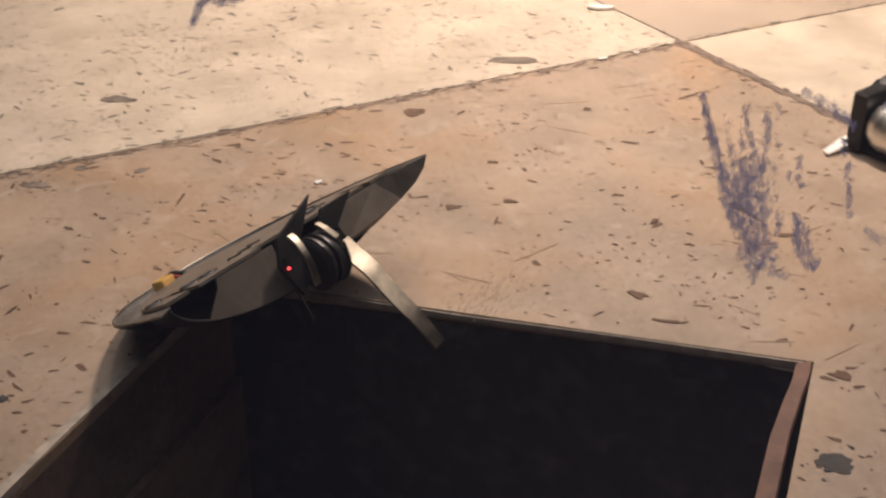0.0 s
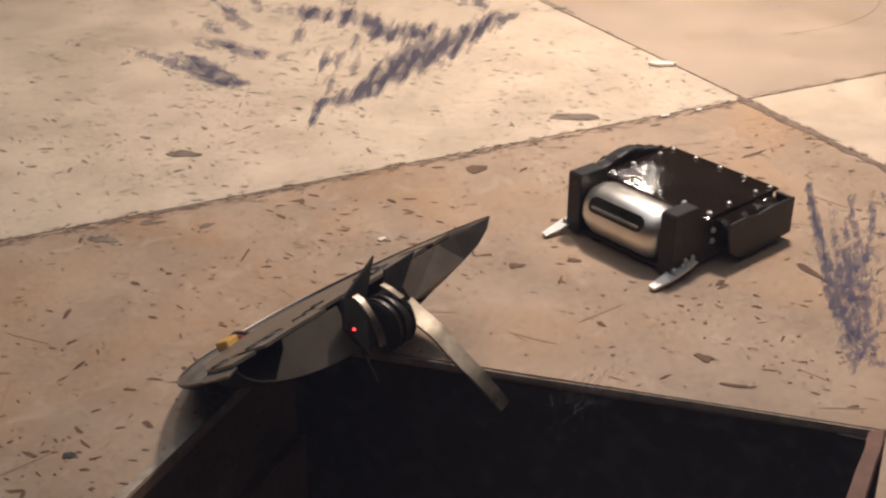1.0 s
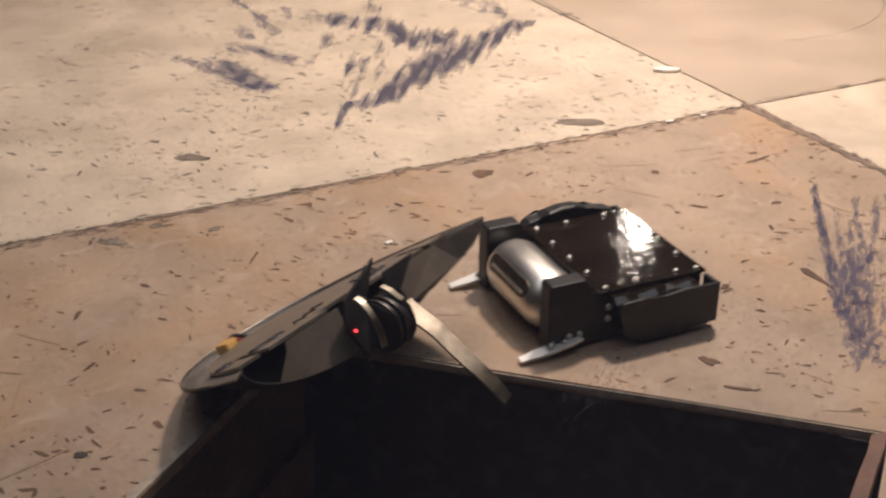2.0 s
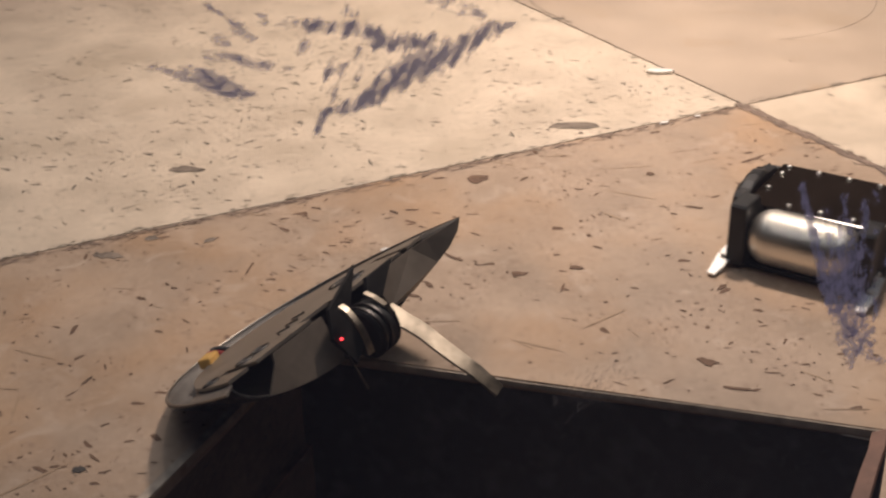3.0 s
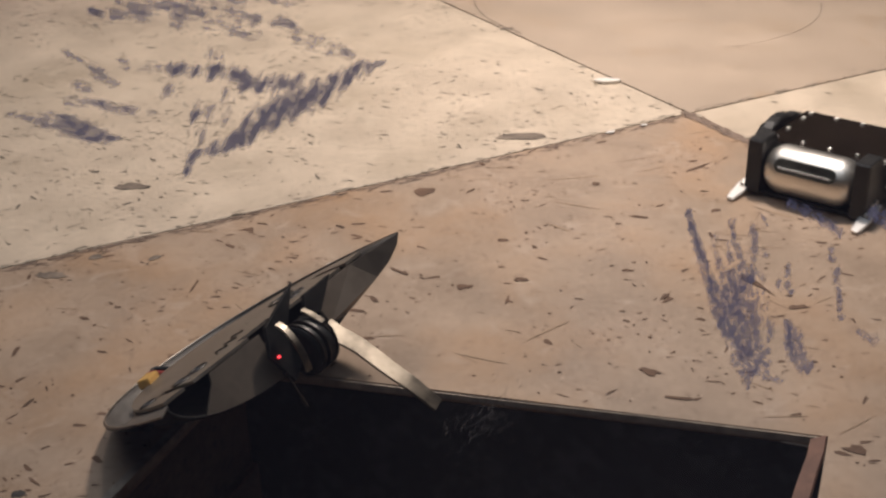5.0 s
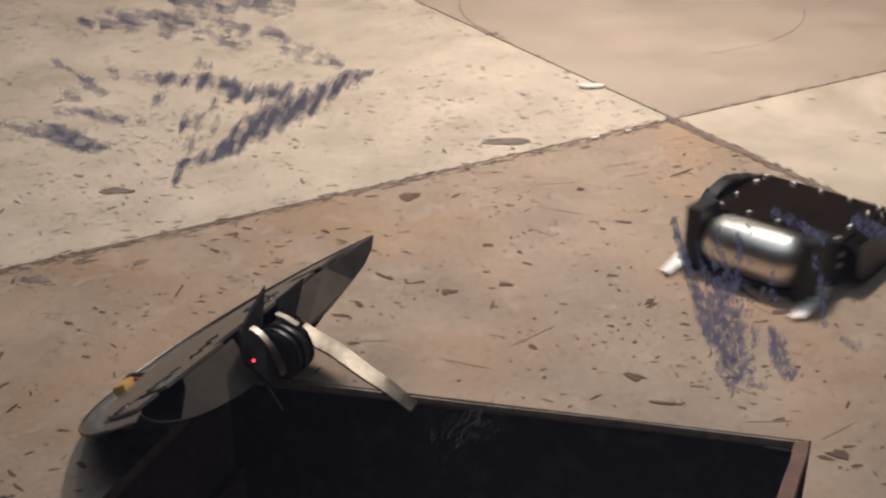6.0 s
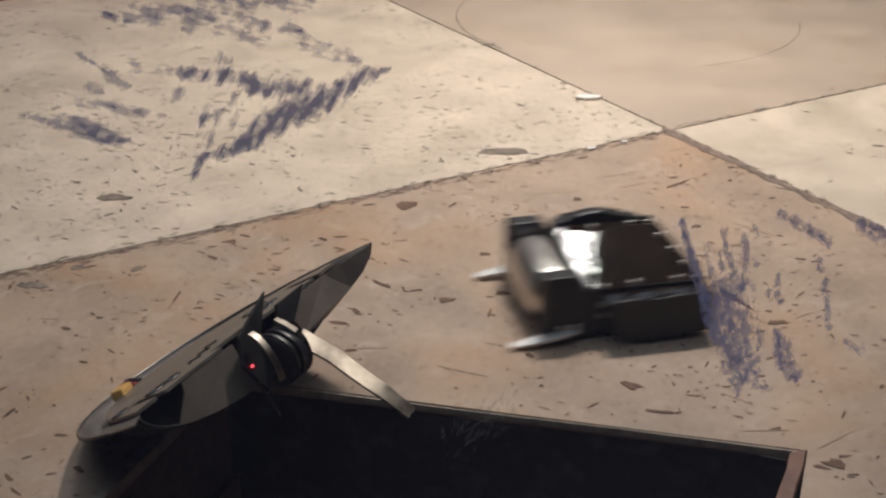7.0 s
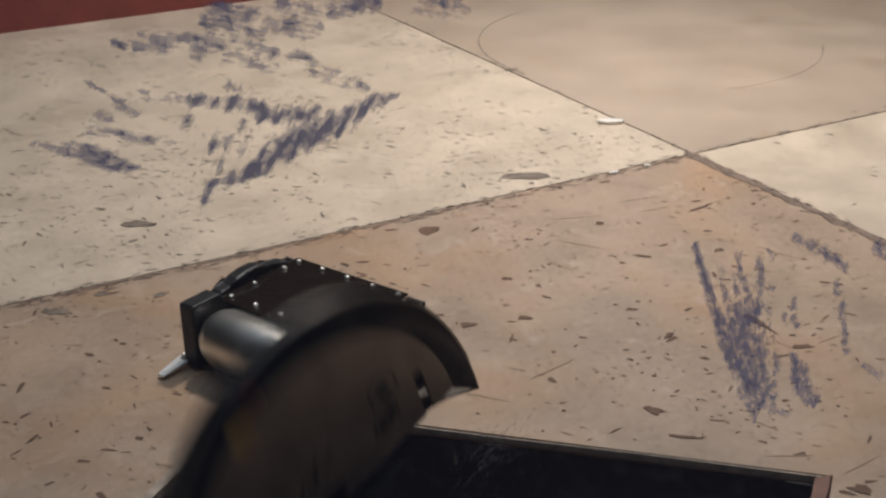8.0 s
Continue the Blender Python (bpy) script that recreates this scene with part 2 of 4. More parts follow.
def lathe(profile, m=None, steps=40, bm=None):
    """A turned body: (radius, height) points round the z axis."""
    bm = bm or bmesh.new()
    rings = []
    for r, z in profile:
        rings.append([bm.verts.new((r * math.cos(a), r * math.sin(a), z)) for a in (2 * math.pi * i / steps for i in range(steps))])
    for a, b in zip(rings, rings[1:]):
        for i in range(steps):
            bm.faces.new((a[i], a[(i + 1) % steps], b[(i + 1) % steps], b[i]))
    bm.faces.new(rings[0][::-1])
    bm.faces.new(rings[-1])
    if m is not None:
        bmesh.ops.transform(bm, matrix=m, verts=bm.verts)
    return bm


def tube(points, radius, sides=8, bm=None):
    """A round bar or wire along points."""
    bm = bm or bmesh.new()
    pts = [Vector(p) for p in points]
    rings = []
    for i, p in enumerate(pts):
        d = (pts[min(i + 1, len(pts) - 1)] - pts[max(i - 1, 0)]).normalized()
        a = d.orthogonal().normalized()
        if rings:
            a = (last - d * last.dot(d)).normalized()
        last = a
        b = d.cross(a)
        rings.append([bm.verts.new(p + radius * (a * math.cos(t) + b * math.sin(t))) for t in (2 * math.pi * k / sides for k in range(sides))])
    for r, s in zip(rings, rings[1:]):
        for k in range(sides):
            bm.faces.new((r[k], r[(k + 1) % sides], s[(k + 1) % sides], s[k]))
    bm.faces.new(rings[0][::-1])
    bm.faces.new(rings[-1])
    return bm


def ribbon(points, widths, across, thick, bm=None):
    """A bent strip of sheet along points; across is the direction of its width."""
    bm = bm or bmesh.new()
    pts, acr = [Vector(p) for p in points], Vector(across).normalized()
    rings = []
    for i, p in enumerate(pts):
        d = (pts[min(i + 1, len(pts) - 1)] - pts[max(i - 1, 0)]).normalized()
        n = d.cross(acr).normalized() * thick / 2
        w = acr * widths[i] / 2
        rings.append([bm.verts.new(p + s) for s in (-w - n, w - n, w + n, -w + n)])
    for r, s in zip(rings, rings[1:]):
        for k in range(4):
            bm.faces.new((r[k], r[(k + 1) % 4], s[(k + 1) % 4], s[k]))
    bm.faces.new(rings[0][::-1])
    bm.faces.new(rings[-1])
    return bm


def smooth_line(points, steps=4):
    """More points along a smooth curve through the given ones."""
    p = [Vector(q) for q in points]
    p = [2 * p[0] - p[1]] + p + [2 * p[-1] - p[-2]]
    out = []
    for a, b, c, d in zip(p, p[1:], p[2:], p[3:]):
        for k in range(steps):
            t = k / steps
            out.append(0.5 * (2 * b + (c - a) * t + (2 * a - 5 * b + 4 * c - d) * t * t + (3 * b - a - 3 * c + d) * t ** 3))
    return out + [p[-2]]


def flake(bm, rng, m, length, width, sides=6, ragged=0.45):
    """One flat irregular sliver, its long axis along x of m."""
    ring = []
    for i in range(sides):
        a = 2 * math.pi * (i + rng.uniform(-0.3, 0.3)) / sides
        k = rng.uniform(ragged, 1.15)
        ring.append(bm.verts.new(m @ Vector((length / 2 * math.cos(a) * k, width / 2 * math.sin(a) * k, 0))))
    bm.faces.new(ring)


def bolt_mesh():
    bm = lathe([(0.0055, 0), (0.0055, 0.002), (0.0042, 0.0042), (0.0026, 0.0048), (0.0024, 0.003)], steps=12)
    return mesh_of("bolt", bm, M_POLISH, True)


BOLT = bolt_mesh()


def bolt(parent, m, scale=1.0):
    ob = new("bolt", BOLT)
    ob.parent = parent
    ob.matrix_local = m @ Matrix.Scale(scale, 4)
    return ob


# ---- the arena ----
PIT = [(-0.018, 0.0), (0.94, 0.0), (0.85, -0.75), (-0.113, -0.75)]
PIT_Z = -0.55


def slab_with_hole(outer, hole, z0, z1):
    bm = bmesh.new()
    edges = []
    for loop in (outer, hole):
        vs = [bm.verts.new((*p, z1)) for p in loop]
        edges += [bm.edges.new((vs[i], vs[(i + 1) % len(vs)])) for i in range(len(vs))]
    bmesh.ops.triangle_fill(bm, edges=edges, use_beauty=True)
    r = bmesh.ops.extrude_face_region(bm, geom=list(bm.faces))
    bmesh.ops.translate(bm, vec=(0, 0, z0 - z1), verts=[e for e in r["geom"] if isinstance(e, bmesh.types.BMVert)])
    bmesh.ops.recalc_face_normals(bm, faces=bm.faces)
    return bm


def make_floor():
    floor = thing("floor", GRID, "scuffed painted board floor of the arena", "floor", "structure")
    g = 0.003
    hole = [(GRID.inverted() @ Vector((x, y, 0))).to_2d() for x, y in PIT]
    part("floor_panel", slab_with_hole([(U_LOW, V_NEAR), (seam_u(V_NEAR) - g, V_NEAR), (seam_u(V_SEAM) - g, V_SEAM - g), (U_LOW, V_SEAM - g)], hole, -0.02, 0), M_FLOOR_NEAR, floor, "tan painted board with gouges")
    mid, far, near = seam_u(V_SEAM), seam_u(V_FAR), seam_u(V_NEAR)
    for outline, mat, text in (([(U_LOW, V_SEAM + g), (mid - g, V_SEAM + g), (far - g, V_FAR), (U_LOW, V_FAR)], M_FLOOR_FAR, "cream painted board with small nicks"),
                               ([(mid + g, V_SEAM + g), (U_HIGH, V_SEAM + g), (U_HIGH, V_FAR), (far + g, V_FAR)], M_FLOOR_TOP, "beige painted board"),
                               ([(near + g, V_NEAR), (U_HIGH, V_NEAR), (U_HIGH, V_SEAM - g), (mid + g, V_SEAM - g)], M_FLOOR_FAR, "cream painted board")):
        part("floor_panel", prism(outline, -0.02, 0.0, 0.0015), mat, floor, text)
    bm = box((U_LOW, V_SEAM - 0.03, -0.03), (U_HIGH, V_SEAM + 0.03, -0.006))
    prism([(near - 0.03, V_NEAR), (near + 0.03, V_NEAR), (far + 0.03, V_FAR), (far - 0.03, V_FAR)], -0.0305, -0.0065, bm=bm)
    part("seam_filling", bm, M_GROOVE, floor)
    return floor


def wall_between(p, q, z0, z1, thick, shift=0.0, bm=None):
    """An upright board along the line p to q, standing outside it (to the left of the way from p to q)."""
    p, q = Vector(p), Vector(q)
    d = (q - p).normalized()
    n = Vector((-d.y, d.x))
    a, b, c, e = p + n * shift, q + n * shift, q + n * (shift + thick), p + n * (shift + thick)
    return prism([a, b, c, e], z0, z1, bm=bm)


def make_pit():
    pit = thing("pit", pose(0, 0, 0), "deep black-lined pit sunk in the arena floor", "pit", "structure")
    a, b, c, d = PIT
    part("pit_wall", wall_between(a, b, PIT_Z, -0.021, 0.018), M_PIT, pit)
    part("pit_wall", wall_between(d, a, -0.2, -0.021, 0.018), M_PIT_BROWN, pit)
    part("pit_wall", wall_between(d, a, PIT_Z, -0.2, 0.03, -0.014), M_PIT_BROWN, pit, "brown lower wall board with a ledge")
    part("pit_wall", wall_between(b, c, PIT_Z, -0.021, 0.018), M_PIT, pit)
    part("pit_wall", wall_between(c, d, PIT_Z, -0.021, 0.018), M_PIT, pit)
    part("pit_bottom", box((-0.2, -0.8, PIT_Z - 0.02), (1.0, 0.05, PIT_Z)), M_PIT_BROWN, pit)
    # Strip in its own redder colour imitates the light caught along the ledge.
    part("ledge", wall_between(d, a, -0.2, -0.196, 0.016, -0.0145), M_RUST, pit, "wooden ledge top, its lit line put in as a redder strip")
    # worn edgings and the loose rusty strip
    left = [Vector((*a, -0.004)).lerp(Vector((*d, -0.004)), f) for f in (0.04, 0.3, 0.6, 1.0)]
    part("edging", ribbon([p + Vector((0.003 * math.sin(9 * i) - 0.007, 0, 0)) for i, p in enumerate(left)], [0.014] * 4, (0, 0, 1), 0.015), M_EDGE, pit, "worn pale wooden edge")
    far = [Vector((*a, -0.008)).lerp(Vector((*b, -0.008)), f) + Vector((0, -0.002 - 0.001 * math.sin(7 * f), 0)) for f in (0.0, 0.2, 0.45, 0.7, 0.99)]
    part("edging", ribbon(far, [0.010, 0.012, 0.009, 0.012, 0.012], (0, 0, 1), 0.003), M_EDGE, pit, "worn pale wooden edge")
    bend = [(0.926, -0.004, -0.004), (0.921, -0.045, -0.006), (0.91, -0.09, -0.014), (0.894, -0.17, -0.024), (0.884, -0.25, -0.026), (0.874, -0.33, -0.024), (0.862, -0.45, -0.022), (0.84, -0.72, -0.02)]
    part("loose_strip", ribbon(bend, [0.024, 0.025, 0.026, 0.028, 0.028, 0.028, 0.028, 0.028], (0.9, 0.1, 0.35), 0.007), M_RUST, pit, "bent rusty edging strip that has come loose")
    part("staple", tube([(0.872, -0.003, -0.018), (0.914, -0.004, -0.02), (0.914, -0.032, -0.024)], 0.0016, 6), M_EDGE, pit)
    rng = random.Random(21)
    bm = bmesh.new()
    for _ in range(420):
        x, z = rng.uniform(0.05, 0.92), -0.03 - abs(rng.gauss(0, 0.16))
        if z < -0.5 or noise.noise(Vector((x * 7, z * 9, 1.7))) < -0.05:
            continue
        m = Matrix.Translation((x, -0.0012, z)) @ Matrix.Rotation(math.pi / 2, 4, "X") @ Matrix.Rotation(rng.gauss(0.9, 0.7), 4, "Z")
        flake(bm, rng, m, rng.uniform(0.004, 0.022), rng.uniform(0.0012, 0.004))
    for _ in range(160):
        y, z = rng.uniform(-0.6, -0.02), rng.uniform(-0.19, -0.03)
        k = y / -0.75
        m = Matrix.Translation((-0.018 - 0.095 * k + 0.0014, y, z)) @ Matrix.Rotation(radians(82.8), 4, "Z") @ Matrix.Rotation(math.pi / 2, 4, "X") @ Matrix.Rotation(rng.gauss(0.5, 0.8), 4, "Z")
        flake(bm, rng, m, rng.uniform(0.004, 0.02), rng.uniform(0.001, 0.003))
    part("scuffs", bm, M_PIT_SCUFF, pit, "pale scuffs on the black pit walls")
    return pit


def make_surround():
    ground = part("ground", box((-60, -60, -0.75), (60, 60, -0.7)), M_HALL)
    tagged(ground, "dark hall floor below the raised arena", "floor", kind="structure")
    for name, lo, hi in (("wall_north", (-9, 9, -0.7), (9, 9.2, 5)), ("wall_south", (-9, -9.2, -0.7), (9, -9, 5)), ("wall_east", (9, -9, -0.7), (9.2, 9, 5)), ("wall_west", (-9.2, -9, -0.7), (-9, 9, 5))):
        tagged(part(name, box(lo, hi), M_HALL), "plain dark wall of the hall", "wall", kind="structure")
    tagged(part("ceiling", box((-9.2, -9.2, 5), (9.2, 9.2, 5.1)), M_HALL), "plain dark ceiling of the hall", "ceiling", kind="structure")
    border = part("trim", box((U_LOW, V_FAR, -0.02), (U_HIGH, V_FAR + 0.04, 0.22), 0.004), M_RED)
    border.matrix_world = GRID
    tagged(border, "dark red painted board along the arena edge", "border", kind="structure")
    panel = thing("wall_panel", GRID, "clear scuffed plastic sheet fencing the arena", "panel", "structure")
    sheet = part("sheet", box((U_LOW, V_NEAR - 0.006, 0), (U_HIGH, V_NEAR, 2.2)), M_CLEAR, panel)
    sheet.visible_shadow = False
    return panel


FLOOR = make_floor()
PIT_BOX = make_pit()
PANEL = make_surround()



# ---- marks on the floor and the clear sheet ----
def make_floor_marks():
    rng = random.Random(4)
    turn = radians(TURN)
    inside = lambda p: -0.14 < p.x < 0.96 and -0.8 < p.y < 0.012 and p.x > -0.03 + 0.127 * p.y and p.x < 0.95 + 0.12 * p.y
    sets = (("floor_gouges", M_SCAR, 1700, (-2.35, -0.02), (-1.8, -0.02), (0.012, 0.040), (0.12, 0.45), "brown gouges and chips in the tan floor board"),
            ("floor_gouges", M_SCAR, 2600, (-2.0, -0.02), (-1.8, -0.02), (0.003, 0.011), (0.4, 0.9), "small brown chips in the tan floor board"),
            ("floor_scratches", M_FADED, 240, (-2.3, -0.02), (-1.8, -0.02), (0.03, 0.16), (0.02, 0.05), "faint long scratches in the floor paint"),
            ("floor_nicks", M_NICK, 4200, (-2.35, -0.03), (0.02, 2.1), (0.008, 0.040), (0.09, 0.26), "grey nicks in the cream floor board"),
            ("floor_nicks", M_NICK, 700, (-1.6, -0.02), (0.02, 0.7), (0.008, 0.026), (0.12, 0.4), "fine grey nicks near the seam"),
            ("floor_nicks", M_NICK, 520, (0.06, 1.6), (-1.8, -0.02), (0.008, 0.03), (0.15, 0.5), "grey nicks in the cream floor board"),
            ("floor_nicks", M_NICK, 420, (0.04, 2.3), (0.02, 2.0), (0.006, 0.022), (0.12, 0.4), "faint nicks in the far floor board"))
    for k, (name, mat, count, us, vs, lens, ratio, text) in enumerate(sets):
        bm = bmesh.new()
        for _ in range(count):
            p = GRID @ Vector((rng.uniform(*us), rng.uniform(*vs), 0))
            if inside(p):
                continue
            if noise.noise(Vector((p.x * 3.1, p.y * 3.1, 5.3 + k))) < rng.uniform(-0.7, 0.25):
                continue
            length = (lens[0] + (lens[1] - lens[0]) * rng.random() ** 2.2) * rng.uniform(0.7, 1.15)
            ang = rng.gauss(-0.1, 0.45) if rng.random() < 0.75 else rng.uniform(0, 3.1)
            m = Matrix.Translation((p.x, p.y, 0.0005 + 0.0001 * k + rng.uniform(0, 0.0004))) @ Matrix.Rotation(ang + 0.2, 4, "Z")
            flake(bm, rng, m, length, max(0.0025, length * rng.uniform(*ratio)))
        tagged(part(name, bm, mat), text, "floor marks", kind="stuff")
    # marks that stand out: place, length, width, angle in degrees
    spots = (("dark greasy stains on the floor boards", M_STAIN, ((0.964, -0.244, 0.062, 0.052, -10), (-0.206, -0.398, 0.024, 0.02, 0))),
             ("grey worn patches in the floor paint", M_STAIN_PALE, ((-0.544, 0.661, 0.095, 0.045, 8), (0.253, 1.129, 0.14, 0.06, 15), (-0.457, 0.324, 0.035, 0.024, 20), (-0.341, 0.343, 0.035, 0.02, 60), (-0.507, 0.233, 0.08, 0.03, 10), (0.05, 2.0, 0.06, 0.03, 30))))
    for text, mat, rows in spots:
        big = bmesh.new()
        for x, y, length, width, ang in rows:
            flake(big, rng, Matrix.Translation((x, y, 0.0013)) @ Matrix.Rotation(radians(ang), 4, "Z"), length * 0.85, width * 0.85, 18, 0.72)
            for _ in range(5):
                m = Matrix.Translation((x + rng.gauss(0, length * 0.45), y + rng.gauss(0, width * 0.5), 0.0011 + rng.uniform(0, 0.0008))) @ Matrix.Rotation(radians(ang + rng.gauss(0, 20)), 4, "Z")
                flake(big, rng, m, length * rng.uniform(0.08, 0.3), width * rng.uniform(0.08, 0.25))
        tagged(part("floor_stains", big, mat), text, "stains", kind="stuff")
    brown = bmesh.new()
    for x, y, length, width, ang in ((0.105, 0.76, 0.06, 0.045, 50), (0.286, 0.353, 0.045, 0.03, 25), (0.155, 0.387, 0.06, 0.014, -28), (0.386, 0.402, 0.035, 0.018, 5), (0.378, 0.318, 0.05, 0.007, 90), (0.658, 0.126, 0.04, 0.028, -30),
                                     (0.682, 1.018, 0.10, 0.012, 50), (0.469, 0.88, 0.03, 0.026, 60), (0.134, 0.273, 0.05, 0.012, -50), (0.98, -0.03, 0.055, 0.03, -20), (-0.214, 0.251, 0.08, 0.006, 95), (0.82, 0.48, 0.11, 0.022, -46),
                                     (0.90, 0.405, 0.05, 0.02, 20), (0.66, 0.394, 0.035, 0.012, 60), (0.709, 0.056, 0.06, 0.012, 5)):
        flake(brown, rng, Matrix.Translation((x, y, 0.0014 + 0.0003 * rng.random())) @ Matrix.Rotation(radians(ang), 4, "Z"), length, width, 9, 0.42)
    tagged(part("floor_gouges", brown, M_SCAR), "large brown gouges torn in the floor paint", "floor marks", kind="stuff")
    # chipped paint and dirt along the seams
    seam = bmesh.new()
    for _ in range(260):
        u = rng.uniform(-2.3, 1.2)
        m = GRID @ Matrix.Translation((u, V_SEAM + rng.gauss(0.003, 0.006), 0.0012 + rng.uniform(0, 0.0009))) @ Matrix.Rotation(rng.gauss(0, 0.2), 4, "Z")
        flake(seam, rng, m, rng.uniform(0.008, 0.04), rng.uniform(0.002, 0.006))
    for _ in range(200):
        v = rng.uniform(-1.6, 1.6)
        m = GRID @ Matrix.Translation((seam_u(v) + rng.gauss(-0.006 if v < 0 else 0, 0.010 if v < 0 else 0.003), v, 0.0012 + rng.uniform(0, 0.0009))) @ Matrix.Rotation(1.57 + rng.gauss(0, 0.25), 4, "Z")
        flake(seam, rng, m, rng.uniform(0.01, 0.05), rng.uniform(0.002, 0.006) * (0.8 if v < 0 else 0.8))
    brown_edge = bmesh.new()
    for _ in range(520):
        v = -abs(rng.gauss(0, 0.75))
        if v < -1.7:
            continue
        m = GRID @ Matrix.Translation((seam_u(v) + rng.gauss(-0.010, 0.007), v, 0.0005 + rng.uniform(0, 0.0014))) @ Matrix.Rotation(1.57 + rng.gauss(0, 0.25), 4, "Z")
        flake(brown_edge, rng, m, rng.uniform(0.015, 0.07), rng.uniform(0.003, 0.012))
    for _ in range(420):
        m = GRID @ Matrix.Translation((rng.uniform(-2.3, 0), V_SEAM - 0.006 - abs(rng.gauss(0, 0.012)), 0.0005 + rng.uniform(0, 0.0014))) @ Matrix.Rotation(rng.gauss(0, 0.2), 4, "Z")
        flake(brown_edge, rng, m, rng.uniform(0.015, 0.06), rng.uniform(0.002, 0.005))
    tagged(part("seam_dirt", brown_edge, M_GRIME), "brown grime along the seams of the tan board", "dirt", kind="stuff")
    tagged(part("seam_dirt", seam, M_NICK), "chipped paint and dirt along the board seams", "dirt", kind="stuff")
    # a thin ring scratched by a turning robot
    ring = bmesh.new()
    arc = lambda a0, a1: [(0.43 + 0.56 * math.cos(radians(a)), 2.42 + 0.56 * math.sin(radians(a)), 0.0012) for a in range(a0, a1, 4)]
    for a0, a1 in ((150, 235), (-60, 8)):
        pts = arc(a0, a1)
        ribbon(pts, [0.004] * len(pts), (0.7, 0.7, 0), 0.0006, ring)
    tagged(part("scratched_ring", ring, M_NICK), "thin arc scratched in the floor paint", "floor marks", kind="stuff")


# Rubbed marks on the inner face of the clear sheet. Each group: its middle (u, height) in metres, then strokes:
# direction of the rubbing in degrees, how dense it is, and (along, up, half width) in millimetres.
SMEAR_ARROW_A = ((-1.83, 0.95), [
    (58, 1.0, [(1, -32, 2.1), (5, -24, 2.3), (17, -24, 2.8), (26, -21, 4.7), (37, -15, 6.2), (50, -10, 7.2), (66, -7, 5.8), (83, 0, 4.1), (97, 1, 1.0)]),
    (58, 0.95, [(-1, 15, 2.7), (11, 12, 2.7), (23, 9, 3.7), (34, 2, 4.0), (47, 0, 4.0), (56, -1, 3.3)]),
    (58, 0.62, [(-3, 5, 3.2), (-2, 5, 2.7)]),
    (58, 0.66, [(7, -4, 3.0), (8, -10, 2.3)]),
    (58, 0.68, [(14, -6, 2.8), (12, -8, 2.6)]),
])
SMEAR_ARROW_B = ((-1.83, 0.95), [
    (58, 0.62, [(22, 12, 2.1), (22, 1, 2.1), (20, -11, 2.1)]),
    (58, 0.6, [(8, -13, 2.8), (9, -19, 2.3)]),
    (58, 0.75, [(18, 18, 2.7), (19, 16, 2.1)]),
    (-18, 1.0, [(-67, 8, 0.9), (-58, 3, 1.7), (-48, 0, 3.7), (-40, -5, 4.0), (-31, -10, 2.5), (-25, -11, 0.9)]),
    (-42, 0.8, [(-41, 28, 1.1), (-35, 23, 1.5), (-30, 17, 2.2), (-23, 12, 0.9)]),
    (-18, 0.72, [(-44, 7, 2.0), (-33, 6, 2.4), (-24, 1, 2.5), (-17, -1, 1.8)]),
])
SMEAR_ARROW_C = ((-1.83, 0.95), [
    (-18, 0.55, [(-38, 15, 2.2), (-36, 12, 2.2)]),
    (-18, 0.55, [(-12, -2, 1.6), (-9, -3, 1.1)]),
    (-18, 0.92, [(-21, 22, 1.5), (-18, 19, 1.8)]),
    (-18, 0.62, [(-18, 19, 1.5), (-11, 17, 1.6), (-5, 16, 1.6)]),
])
SMEAR_TOP_A = ((-1.8, 0.99), [
    (-18, 0.72, [(-57, 1, 2.7), (-30, 1, 3.0), (-16, -4, 2.8)]),
    (-18, 0.65, [(-48, 4, 2.8), (-37, -2, 2.6)]),
    (-18, 0.9, [(-26, -1, 3.3), (-26, -6, 3.1)]),
    (-18, 0.75, [(-20, 5, 3.8), (-2, 7, 4.3)]),
    (-18, 0.7, [(-20, 11, 3.3), (-6, 11, 3.3)]),
    (-18, 0.74, [(-3, -3, 3.4), (7, -10, 3.6)]),
    (-18, 0.62, [(-13, 0, 3.1), (2, -1, 3.1)]),
    (-18, 0.74, [(7, 2, 3.6), (28, -3, 3.7)]),
    (-18, 0.72, [(13, 10, 3.4), (28, 5, 3.2)]),
])
SMEAR_TOP_B = ((-1.8, 0.99), [
    (-18, 0.85, [(36, 5, 3.4), (58, 5, 3.2)]),
    (-18, 0.6, [(-14, -9, 2.9), (6, -15, 2.9)]),
    (-18, 0.6, [(27, -22, 3.5), (48, -31, 3.6)]),
    (-18, 0.85, [(46, -28, 2.0), (51, -34, 2.0)]),
    (-18, 0.55, [(17, -13, 3.2), (27, -18, 3.0)]),
    (-18, 0.5, [(81, 1, 5.1), (101, -3, 4.7)]),
    (-18, 0.7, [(-59, 3, 1.8), (-56, 1, 1.8)]),
])
